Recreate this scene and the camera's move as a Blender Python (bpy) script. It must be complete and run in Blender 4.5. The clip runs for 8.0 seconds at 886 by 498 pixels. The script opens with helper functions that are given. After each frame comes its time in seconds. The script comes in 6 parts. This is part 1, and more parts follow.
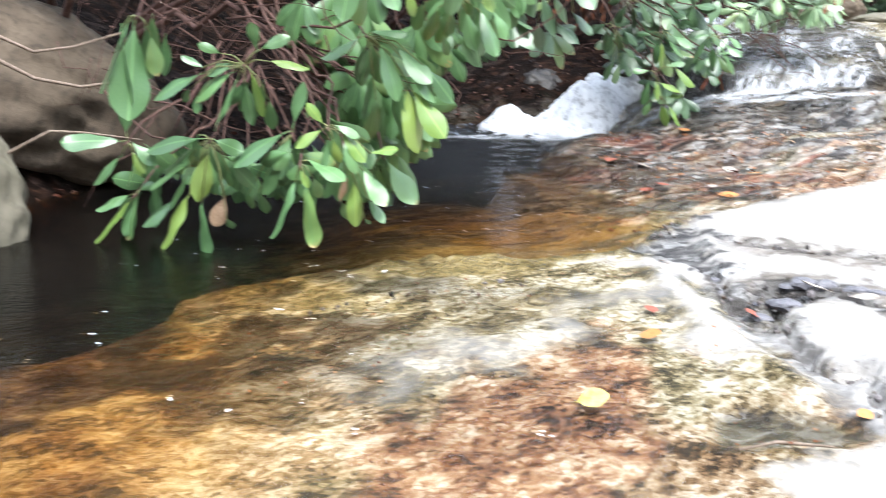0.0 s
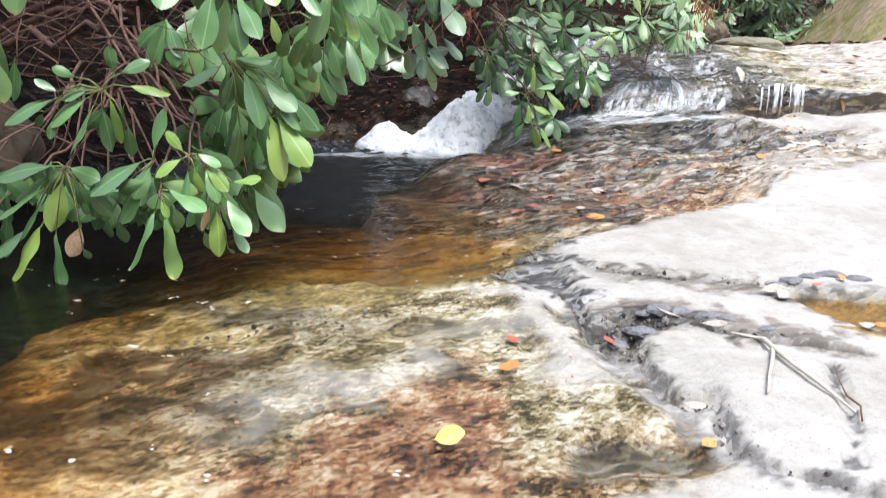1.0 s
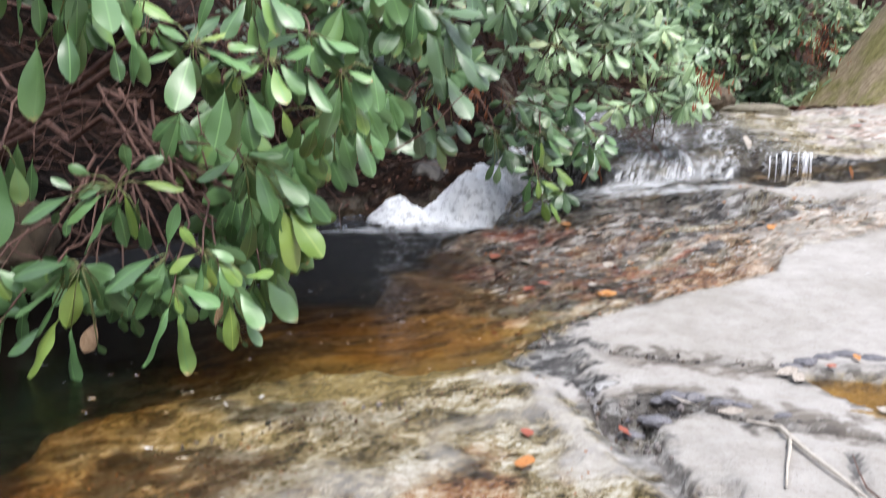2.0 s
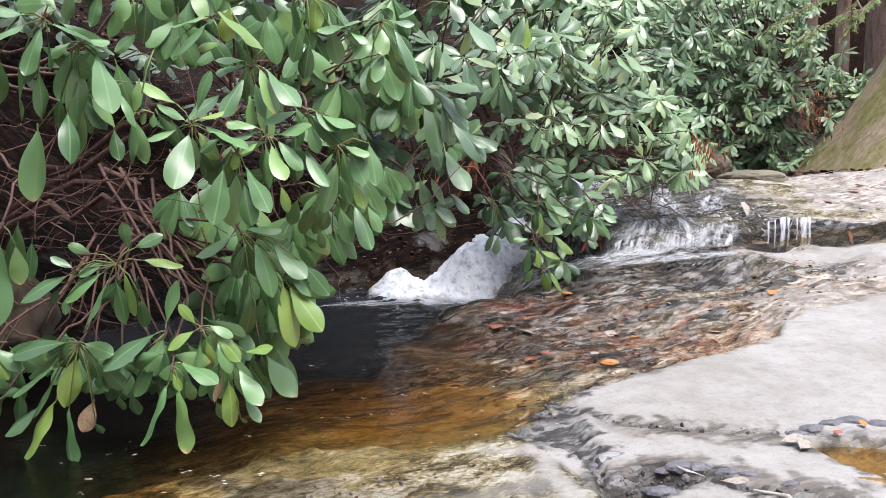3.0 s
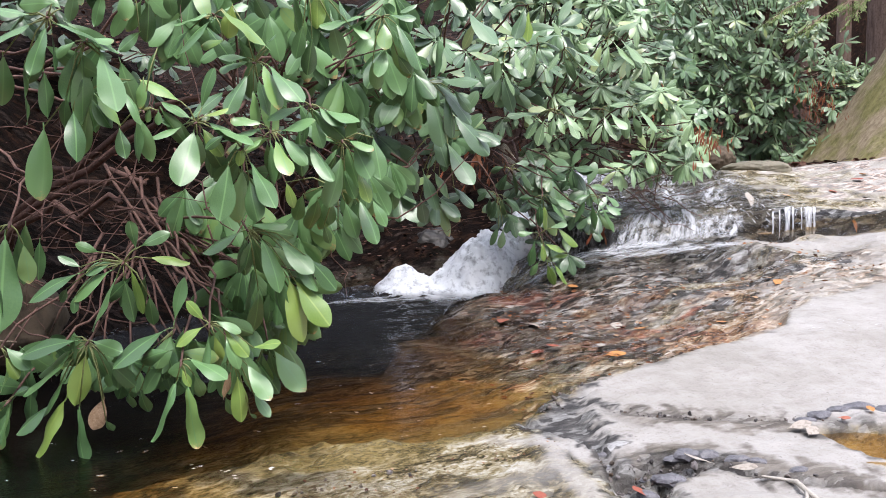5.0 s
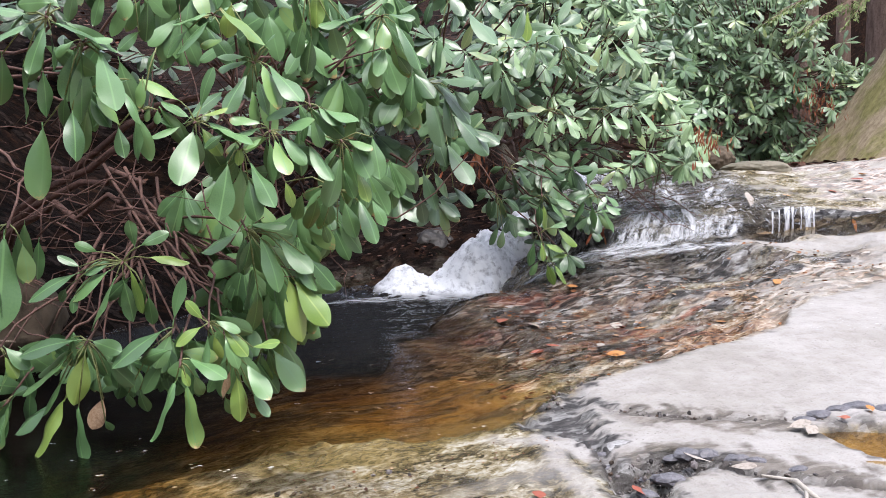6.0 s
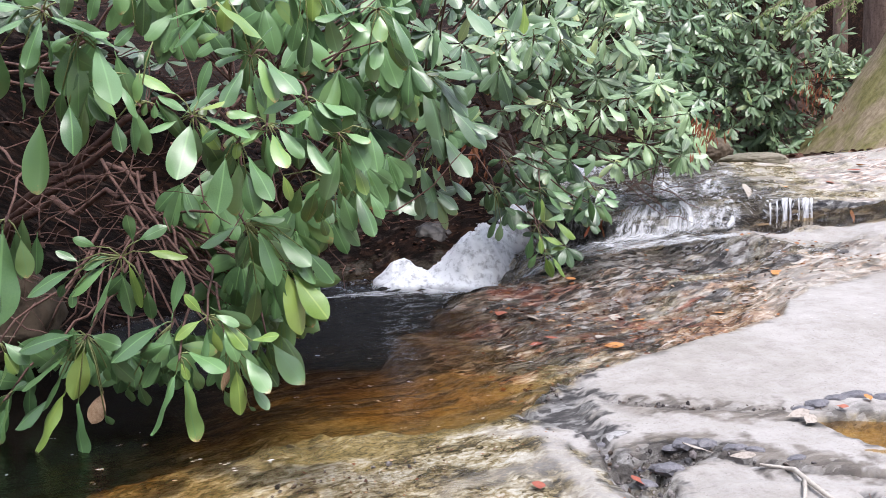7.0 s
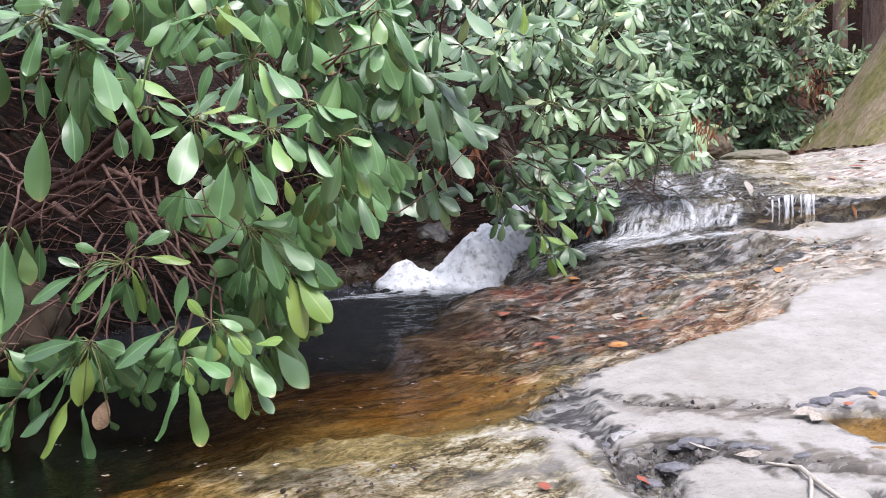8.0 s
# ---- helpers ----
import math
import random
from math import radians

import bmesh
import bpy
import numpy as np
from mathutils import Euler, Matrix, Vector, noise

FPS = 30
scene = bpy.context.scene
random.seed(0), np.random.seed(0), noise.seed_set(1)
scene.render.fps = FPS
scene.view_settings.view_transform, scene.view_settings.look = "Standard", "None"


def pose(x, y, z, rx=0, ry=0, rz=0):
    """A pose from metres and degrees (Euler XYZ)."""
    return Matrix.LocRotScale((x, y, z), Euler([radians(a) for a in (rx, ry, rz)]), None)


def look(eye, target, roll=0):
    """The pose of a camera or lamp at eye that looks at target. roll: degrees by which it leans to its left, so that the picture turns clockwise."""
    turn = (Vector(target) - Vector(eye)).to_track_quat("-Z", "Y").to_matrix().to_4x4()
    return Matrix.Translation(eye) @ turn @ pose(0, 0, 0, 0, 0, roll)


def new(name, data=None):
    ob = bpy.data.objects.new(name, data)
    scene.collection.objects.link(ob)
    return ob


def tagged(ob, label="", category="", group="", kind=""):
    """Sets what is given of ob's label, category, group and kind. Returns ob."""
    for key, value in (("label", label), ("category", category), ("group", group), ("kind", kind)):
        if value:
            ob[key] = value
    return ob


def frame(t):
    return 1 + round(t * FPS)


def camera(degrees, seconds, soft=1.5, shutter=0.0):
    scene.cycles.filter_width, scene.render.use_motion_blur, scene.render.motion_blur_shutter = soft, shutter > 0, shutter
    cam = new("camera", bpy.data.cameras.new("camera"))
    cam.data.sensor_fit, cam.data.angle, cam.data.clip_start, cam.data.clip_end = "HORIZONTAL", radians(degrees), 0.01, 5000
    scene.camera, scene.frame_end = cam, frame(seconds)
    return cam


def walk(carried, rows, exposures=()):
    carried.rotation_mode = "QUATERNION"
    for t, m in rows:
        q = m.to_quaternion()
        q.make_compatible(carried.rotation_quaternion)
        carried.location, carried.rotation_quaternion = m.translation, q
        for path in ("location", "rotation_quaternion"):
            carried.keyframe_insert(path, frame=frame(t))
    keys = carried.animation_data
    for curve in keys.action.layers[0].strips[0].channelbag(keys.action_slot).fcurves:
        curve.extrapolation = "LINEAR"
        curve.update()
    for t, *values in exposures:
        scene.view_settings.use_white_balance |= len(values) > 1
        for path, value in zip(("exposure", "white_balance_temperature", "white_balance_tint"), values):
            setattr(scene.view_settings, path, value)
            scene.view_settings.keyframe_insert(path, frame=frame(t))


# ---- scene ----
cam = camera(49.8, 8.0, soft=0.55, shutter=0.6)
PATH = [
    (0, (0.104, 0.018, 0.686), (0.047, 1.97, 0.254), 2.5),
    (0.5, (0.148, 0.023, 0.712), (0.239, 1.966, 0.246), 2.7),
    (1, (0.165, 0.029, 0.752), (0.341, 1.98, 0.347), 3.6),
    (1.5, (0.164, 0.042, 0.794), (0.332, 1.999, 0.414), 3.6),
    (2, (0.162, 0.032, 0.841), (0.308, 2.007, 0.557), 2.4),
    (2.2, (0.165, 0.015, 0.853), (0.321, 1.997, 0.632), 2.1),
    (3.5, (0.177, 0.034, 0.835), (0.302, 2.026, 0.703), 1.0),
    (4, (0.17, 0.02, 0.829), (0.295, 2.011, 0.689), 1.0),
    (4.5, (0.171, 0.017, 0.83), (0.296, 2.008, 0.689), 0.4),
    (6, (0.173, 0.018, 0.825), (0.3, 2.009, 0.686), 0.3),
    (6.5, (0.175, 0.013, 0.823), (0.299, 2.004, 0.679), 0.2),
    (7, (0.174, 0.014, 0.818), (0.304, 2.004, 0.668), -0.1),
    (7.5, (0.178, 0.013, 0.822), (0.311, 2.003, 0.685), -0.4),
    (8, (0.172, 0.016, 0.822), (0.298, 2.006, 0.673), -0.8),
]
walk(cam, [(t, look(eye, target, roll)) for t, eye, target, roll in PATH],
     [(0.0, 1.12, 6150, 9), (0.5, 1.08, 6150, 9), (1.0, 0.7, 6400, 10), (1.5, 0.38, 6450, 11), (2.0, 0.38, 6450, 13), (3.5, 0.4, 6450, 15), (8.0, 0.4, 6350, 17)])


# ---- world, sun, exposure ----
SUN_EL, SUN_AZ = 66.0, 155.0
world = bpy.data.worlds.new("world")
scene.world = world
world.use_nodes = True
wn = world.node_tree
sky = wn.nodes.new("ShaderNodeTexSky")
sky.sky_type, sky.sun_disc = "NISHITA", False
sky.sun_elevation, sky.sun_rotation = radians(SUN_EL), radians(SUN_AZ)
sky.air_density, sky.dust_density, sky.ozone_density = 1.0, 5.0, 1.0
hazed = wn.nodes.new("ShaderNodeMixRGB")
hazed.inputs[0].default_value = 0.65
wn.links.new(sky.outputs[0], hazed.inputs[1])
hazed.inputs[2].default_value = (8.4, 9.2, 10.9, 1)
wn.links.new(hazed.outputs[0], wn.nodes["Background"].inputs[0])
wn.nodes["Background"].inputs[1].default_value = 0.165
sun = new("sun", bpy.data.lights.new("sun", "SUN"))
sun.data.energy, sun.data.angle, sun.data.color = 2.9, radians(20), (1.0, 0.98, 0.95)
az, el = radians(SUN_AZ), radians(SUN_EL)
sun.matrix_world = look((0, 0, 12), Vector((0, 0, 12)) - Vector((math.sin(az) * math.cos(el), math.cos(az) * math.cos(el), math.sin(el))))


# ---- materials ----
def material(name):
    m = bpy.data.materials.new(name)
    m.use_nodes = True
    return m, m.node_tree.nodes, m.node_tree.links, m.node_tree.nodes["Principled BSDF"]


def noise_node(nodes, links, scale, detail=6, rough=0.6, coords=None, stretch=None):
    n = nodes.new("ShaderNodeTexNoise")
    n.inputs["Scale"].default_value, n.inputs["Detail"].default_value, n.inputs["Roughness"].default_value = scale, detail, rough
    tc = nodes.new("ShaderNodeTexCoord")
    src = tc.outputs[coords or "Object"]
    if stretch:
        mp = nodes.new("ShaderNodeMapping")
        mp.vector_type = "TEXTURE"
        mp.inputs["Scale"].default_value = [1 / s for s in stretch[:3]]
        mp.inputs["Rotation"].default_value = (0, 0, radians(stretch[3]))
        links.new(src, mp.inputs[0])
        src = mp.outputs[0]
    links.new(src, n.inputs["Vector"])
    return n


def ramp(nodes, links, source, stops):
    r = nodes.new("ShaderNodeValToRGB")
    el_ = r.color_ramp.elements
    while len(el_) < len(stops):
        el_.new(0.5)
    for e, (p, c) in zip(el_, stops):
        e.position = p
        e.color = (*c, 1) if len(c) == 3 else c
    links.new(source, r.inputs[0])
    return r.outputs[0]


def blend(nodes, links, fac, a, b, kind="MIX"):
    m = nodes.new("ShaderNodeMixRGB")
    m.blend_type = kind
    for sock, v in zip(m.inputs, (fac, a, b)):
        if isinstance(v, (float, int)):
            sock.default_value = v
        elif isinstance(v, tuple):
            sock.default_value = (*v, 1)
        else:
            links.new(v, sock)
    return m.outputs[0]


def sharpen(nodes, links, source, lo, hi):
    r = nodes.new("ShaderNodeMapRange")
    r.inputs["From Min"].default_value, r.inputs["From Max"].default_value = lo, hi
    links.new(source, r.inputs["Value"])
    return r.outputs[0]


def average(nodes, links, a, b):
    m = nodes.new("ShaderNodeMath")
    m.operation = "ADD"
    links.new(a, m.inputs[0])
    links.new(b, m.inputs[1])
    h = nodes.new("ShaderNodeMath")
    h.operation = "MULTIPLY"
    h.inputs[1].default_value = 0.5
    links.new(m.outputs[0], h.inputs[0])
    return h.outputs[0]


def add_bump(nodes, links, bsdf, height, strength, distance, socket="Normal"):
    b = nodes.new("ShaderNodeBump")
    b.inputs["Strength"].default_value, b.inputs["Distance"].default_value = strength, distance
    links.new(height, b.inputs["Height"])
    links.new(b.outputs[0], bsdf.inputs[socket])
    return b


def chips(nodes, links, scale, stretch, warp=0.35):
    """A value for each chip of a broken, flaky surface."""
    v = nodes.new("ShaderNodeTexVoronoi")
    v.inputs["Scale"].default_value = scale
    tc, mp, ns, ad = nodes.new("ShaderNodeTexCoord"), nodes.new("ShaderNodeMapping"), nodes.new("ShaderNodeTexNoise"), nodes.new("ShaderNodeMixRGB")
    mp.vector_type = "TEXTURE"
    mp.inputs["Scale"].default_value, mp.inputs["Rotation"].default_value = [1 / s for s in stretch[:3]], (0, 0, radians(stretch[3]))
    links.new(tc.outputs["Object"], mp.inputs[0])
    ns.inputs["Scale"].default_value, ns.inputs["Detail"].default_value = scale * 0.7, 4
    links.new(mp.outputs[0], ns.inputs["Vector"])
    ad.blend_type = "ADD"
    ad.inputs[0].default_value = warp * 3 / scale
    links.new(mp.outputs[0], ad.inputs[1])
    links.new(ns.outputs["Color"], ad.inputs[2])
    links.new(ad.outputs[0], v.inputs["Vector"])
    sp, mr = nodes.new("ShaderNodeSeparateColor"), nodes.new("ShaderNodeMapRange")
    links.new(v.outputs["Color"], sp.inputs[0])
    mr.inputs["To Min"].default_value, mr.inputs["To Max"].default_value = 0.34, 0.66
    links.new(sp.outputs[0], mr.inputs["Value"])
    return mr.outputs[0]


def rock_bed_material():
    """Bedrock with its zones: dry grey rock, brown algae, leaf litter, silt, soil darkened for the shade it lies in,
    wetness.
    """
    m, n, l, p = material("bedrock")
    za, zb = n.new("ShaderNodeAttribute"), n.new("ShaderNodeAttribute")
    za.attribute_name, zb.attribute_name = "zone_a", "zone_b"
    sa, sb = n.new("ShaderNodeSeparateColor"), n.new("ShaderNodeSeparateColor")
    l.new(za.outputs["Color"], sa.inputs[0])
    l.new(zb.outputs["Color"], sb.inputs[0])
    big, mid, fine = (noise_node(n, l, s, 8, 0.68) for s in (2.2, 13, 70))
    patch = noise_node(n, l, 8, 8, 0.66, stretch=(0.75, 1.2, 1, 28))
    speck = noise_node(n, l, 48, 6, 0.72, stretch=(0.7, 1.25, 1, 28))
    streak = noise_node(n, l, 18, 7, 0.72, stretch=(0.38, 1.2, 1, 17))
    flakes, crumbs_ = chips(n, l, 75, (0.75, 1.2, 1, 28)), chips(n, l, 150, (0.75, 1.2, 1, 28))
    flow = average(n, l, average(n, l, patch.outputs[0], flakes), average(n, l, patch.outputs[0], average(n, l, crumbs_, speck.outputs[0])))
    spots = average(n, l, streak.outputs[0], chips(n, l, 36, (0.4, 1.15, 1, 17)))
    dry = ramp(n, l, average(n, l, mid.outputs[0], fine.outputs[0]), [(0.38, (0.315, 0.295, 0.272)), (0.48, (0.392, 0.374, 0.352)), (0.6, (0.44, 0.425, 0.405))])
    dry = blend(n, l, sharpen(n, l, big.outputs[0], 0.42, 0.62), dry, blend(n, l, 1.0, dry, (0.80, 0.79, 0.76), "MULTIPLY"))
    dry = blend(n, l, sharpen(n, l, fine.outputs[0], 0.58, 0.68), dry, (0.20, 0.185, 0.165))
    wetrock = ramp(n, l, flow, [(0.425, (0.022, 0.018, 0.009)), (0.465, (0.12, 0.09, 0.036)), (0.505, (0.31, 0.255, 0.145)), (0.545, (0.50, 0.46, 0.35)), (0.595, (0.68, 0.66, 0.58))])
    algae = ramp(n, l, flow, [(0.425, (0.024, 0.012, 0.008)), (0.465, (0.13, 0.055, 0.024)), (0.505, (0.29, 0.145, 0.068)), (0.545, (0.43, 0.31, 0.19)), (0.595, (0.64, 0.56, 0.45))])
    # The palest chips are pale bits and water glints painted into the colour.
    litter = ramp(n, l, spots, [(0.435, (0.008, 0.006, 0.005)), (0.468, (0.08, 0.038, 0.022)), (0.50, (0.29, 0.155, 0.09)), (0.535, (0.47, 0.36, 0.27)), (0.575, (0.78, 0.73, 0.68))])
    sand = ramp(n, l, flow, [(0.38, (0.03, 0.02, 0.007)), (0.45, (0.145, 0.11, 0.036)), (0.53, (0.29, 0.215, 0.082)), (0.62, (0.44, 0.38, 0.22))])
    # Near-black earth: the shade under the shrubs is put into its tone.
    shaded_soil = ramp(n, l, spots, [(0.40, (0.004, 0.003, 0.002)), (0.52, (0.014, 0.008, 0.006)), (0.65, (0.06, 0.03, 0.018))])
    col = blend(n, l, sa.outputs[0], wetrock, dry)
    col = blend(n, l, sa.outputs[1], col, algae)
    col = blend(n, l, sa.outputs[2], col, litter)
    col = blend(n, l, sb.outputs[0], col, sand)
    col = blend(n, l, sb.outputs[1], col, shaded_soil)
    # The last stop paints white glints of wet rock into the dark tone.
    grime_and_dark = ramp(n, l, spots, [(0.43, (0.010, 0.010, 0.012)), (0.49, (0.045, 0.042, 0.042)), (0.54, (0.15, 0.15, 0.145)), (0.59, (0.26, 0.26, 0.255)), (0.65, (0.5, 0.5, 0.5))])
    gr = n.new("ShaderNodeAttribute")
    gr.attribute_name = "grime_and_dark"
    stain, rust = n.new("ShaderNodeAttribute"), n.new("ShaderNodeAttribute")
    stain.attribute_name, rust.attribute_name = "stain", "rust"
    col = blend(n, l, rust.outputs["Fac"], col, ramp(n, l, spots, [(0.42, (0.02, 0.009, 0.007)), (0.47, (0.12, 0.036, 0.022)), (0.52, (0.26, 0.09, 0.05)), (0.58, (0.5, 0.33, 0.25))]))
    col = blend(n, l, stain.outputs["Fac"], col, ramp(n, l, spots, [(0.42, (0.07, 0.055, 0.042)), (0.52, (0.15, 0.13, 0.105)), (0.6, (0.25, 0.225, 0.195))]))
    col = blend(n, l, gr.outputs["Fac"], col, grime_and_dark)
    l.new(col, p.inputs["Base Color"])
    rough = n.new("ShaderNodeMapRange")
    rough.inputs["To Min"].default_value, rough.inputs["To Max"].default_value = 0.8, 0.16
    film = n.new("ShaderNodeAttribute")
    film.attribute_name = "film"
    l.new(film.outputs["Fac"], rough.inputs["Value"])
    l.new(rough.outputs[0], p.inputs["Roughness"])
    sheen = n.new("ShaderNodeMapRange")
    sheen.inputs["To Min"].default_value, sheen.inputs["To Max"].default_value = 0.45, 0.04
    l.new(sb.outputs[1], sheen.inputs["Value"])
    l.new(sheen.outputs[0], p.inputs["Specular IOR Level"])
    hs = n.new("ShaderNodeMath")
    hs.operation = "ADD"
    l.new(speck.outputs[0], hs.inputs[0])
    l.new(fine.outputs[0], hs.inputs[1])
    relief = add_bump(n, l, p, hs.outputs[0], 0.6, 0.011)
    deep = n.new("ShaderNodeMapRange")
    deep.inputs["To Min"].default_value, deep.inputs["To Max"].default_value = 0.55, 1.0
    l.new(film.outputs["Fac"], deep.inputs["Value"])
    l.new(deep.outputs[0], relief.inputs["Strength"])
    return m


def water_material():
    """Clear brownish stream water: see-through, glossy by Fresnel, rippled."""
    m, n, l, p = material("water")
    n.remove(p)
    out = n["Material Output"]
    thru, gloss, mix, fres = n.new("ShaderNodeBsdfTransparent"), n.new("ShaderNodeBsdfGlossy"), n.new("ShaderNodeMixShader"), n.new("ShaderNodeFresnel")
    deep = n.new("ShaderNodeAttribute")
    deep.attribute_name = "depth"
    tint = ramp(n, l, deep.outputs["Fac"], [(0.0, (0.99, 0.985, 0.97)), (0.12, (0.96, 0.93, 0.86)), (0.32, (0.84, 0.66, 0.38)), (0.65, (0.46, 0.28, 0.11)), (1.0, (0.10, 0.07, 0.035))])
    l.new(tint, thru.inputs[0])
    gloss.inputs["Roughness"].default_value = 0.16
    fres.inputs["IOR"].default_value = 1.33
    r1 = noise_node(n, l, 18, 4, 0.6, stretch=(0.5, 1.5, 1, 28))
    r2 = noise_node(n, l, 60, 3, 0.6, stretch=(0.6, 1.4, 1, 28))
    fast = n.new("ShaderNodeAttribute")
    fast.attribute_name = "fast"
    a = n.new("ShaderNodeMath")
    a.operation = "ADD"
    l.new(r1.outputs[0], a.inputs[0])
    l.new(r2.outputs[0], a.inputs[1])
    st = n.new("ShaderNodeMapRange")
    st.inputs["To Min"].default_value, st.inputs["To Max"].default_value = 0.12, 1.0
    l.new(fast.outputs["Fac"], st.inputs["Value"])
    b = n.new("ShaderNodeBump")
    b.inputs["Distance"].default_value = 0.026
    l.new(st.outputs[0], b.inputs["Strength"])
    l.new(a.outputs[0], b.inputs["Height"])
    l.new(b.outputs[0], gloss.inputs["Normal"])
    l.new(b.outputs[0], fres.inputs["Normal"])
    l.new(fres.outputs[0], mix.inputs[0])
    l.new(thru.outputs[0], mix.inputs[1])
    l.new(gloss.outputs[0], mix.inputs[2])
    l.new(mix.outputs[0], out.inputs[0])
    return m


def foam_material(name, cover, streak, coords="UV"):
    """Aerated white water, with gaps along the fall (UV: u across, v along)."""
    m, n, l, p = material(name)
    tex = noise_node(n, l, 1.0, 6, 0.7, coords=coords, stretch=(*streak, 0))
    fac = sharpen(n, l, tex.outputs[0], cover - 0.2, cover + 0.2)
    edge = n.new("ShaderNodeAttribute")
    edge.attribute_name = "edge"
    k = n.new("ShaderNodeMath")
    k.operation = "MULTIPLY"
    l.new(fac, k.inputs[0])
    l.new(edge.outputs["Fac"], k.inputs[1])
    l.new(k.outputs[0], p.inputs["Alpha"])
    l.new(ramp(n, l, tex.outputs[0], [(0.34, (0.71, 0.74, 0.78)), (0.56, (0.81, 0.84, 0.87))]), p.inputs["Base Color"])
    p.inputs["Roughness"].default_value = 0.5
    add_bump(n, l, p, tex.outputs[0], 0.25, 0.02)
    return m


def leaf_material(name, dark, light, gloss, coat=0.42):
    """Leathery evergreen leaf: pale midrib, mottling, browned tip (UV: u along, v across)."""
    m, n, l, p = material(name)
    geo, ob = n.new("ShaderNodeNewGeometry"), n.new("ShaderNodeObjectInfo")
    rnd = n.new("ShaderNodeMath")
    rnd.operation = "ADD"
    l.new(geo.outputs["Random Per Island"], rnd.inputs[0])
    l.new(ob.outputs["Random"], rnd.inputs[1])
    fr = n.new("ShaderNodeMath")
    fr.operation = "FRACT"
    l.new(rnd.outputs[0], fr.inputs[0])
    col = ramp(n, l, fr.outputs[0], [(0.0, dark), (0.55, tuple((a + b) / 2 for a, b in zip(dark, light))), (0.9, light), (1.0, (light[0] * 1.5, light[1] * 1.15, light[2] * 0.8))])
    mott = noise_node(n, l, 45, 5, 0.6)
    col = blend(n, l, blend(n, l, 1.0, mott.outputs[0], (0.5, 0.5, 0.5), "MULTIPLY"), col, (light[0] * 1.2, light[1] * 1.1, light[2]))
    uv = n.new("ShaderNodeUVMap")
    sep = n.new("ShaderNodeSeparateXYZ")
    l.new(uv.outputs[0], sep.inputs[0])
    mid = n.new("ShaderNodeMath")
    mid.operation = "SUBTRACT"
    mid.inputs[1].default_value = 0.5
    l.new(sep.outputs[1], mid.inputs[0])
    ab = n.new("ShaderNodeMath")
    ab.operation = "ABSOLUTE"
    l.new(mid.outputs[0], ab.inputs[0])
    col = blend(n, l, sharpen(n, l, ab.outputs[0], 0.045, 0.015), col, (light[0] * 1.12, light[1] * 1.08, light[2] * 1.08))
    tipn = n.new("ShaderNodeMath")
    tipn.operation = "MULTIPLY_ADD"
    tipn.inputs[1].default_value, tipn.inputs[2].default_value = 0.5, -0.25
    l.new(mott.outputs[0], tipn.inputs[0])
    tips = n.new("ShaderNodeMath")
    tips.operation = "ADD"
    l.new(tipn.outputs[0], tips.inputs[0])
    l.new(sep.outputs[0], tips.inputs[1])
    worn = n.new("ShaderNodeMath")
    worn.operation = "MULTIPLY"
    l.new(sharpen(n, l, tips.outputs[0], 0.93, 1.0), worn.inputs[0])
    l.new(sharpen(n, l, fr.outputs[0], 0.86, 0.9), worn.inputs[1])
    col = blend(n, l, worn.outputs[0], col, (0.45, 0.30, 0.12))
    l.new(col, p.inputs["Base Color"])
    p.inputs["Roughness"].default_value = gloss
    p.inputs["Specular IOR Level"].default_value = 0.7
    p.inputs["Coat Weight"].default_value, p.inputs["Coat Roughness"].default_value = coat, 0.36
    add_bump(n, l, p, mott.outputs[0], 0.15, 0.004)
    return m


def plain_material(name, a, b, scale=30, roughness=0.7, bump=0.3, depth=0.004, stretch=None):
    m, n, l, p = material(name)
    t = noise_node(n, l, scale, 6, 0.65, stretch=stretch)
    t2 = noise_node(n, l, scale * 5, 4, 0.6)
    col = ramp(n, l, t.outputs[0], [(0.3, a), (0.7, b)])
    col = blend(n, l, sharpen(n, l, t2.outputs[0], 0.5, 0.8), col, tuple(v * 0.55 for v in a))
    l.new(col, p.inputs["Base Color"])
    p.inputs["Roughness"].default_value = roughness
    add_bump(n, l, p, t.outputs[0], bump, depth)
    return m


def fallen_material(name, tones, roughness=0.6):
    """Fallen leaves: each its own tone."""
    m, n, l, p = material(name)
    geo, ob = n.new("ShaderNodeNewGeometry"), n.new("ShaderNodeObjectInfo")
    rnd = n.new("ShaderNodeMath")
    rnd.operation = "ADD"
    l.new(geo.outputs["Random Per Island"], rnd.inputs[0])
    l.new(ob.outputs["Random"], rnd.inputs[1])
    fr = n.new("ShaderNodeMath")
    fr.operation = "FRACT"
    l.new(rnd.outputs[0], fr.inputs[0])
    t = noise_node(n, l, 90, 4, 0.6)
    col = ramp(n, l, fr.outputs[0], [(i / max(1, len(tones) - 1), c) for i, c in enumerate(tones)])
    col = blend(n, l, sharpen(n, l, t.outputs[0], 0.5, 0.8), col, tuple(v * 0.5 for v in tones[0]))
    l.new(col, p.inputs["Base Color"])
    p.inputs["Roughness"].default_value = roughness
    p.inputs["Specular IOR Level"].default_value = 0.2
    return m


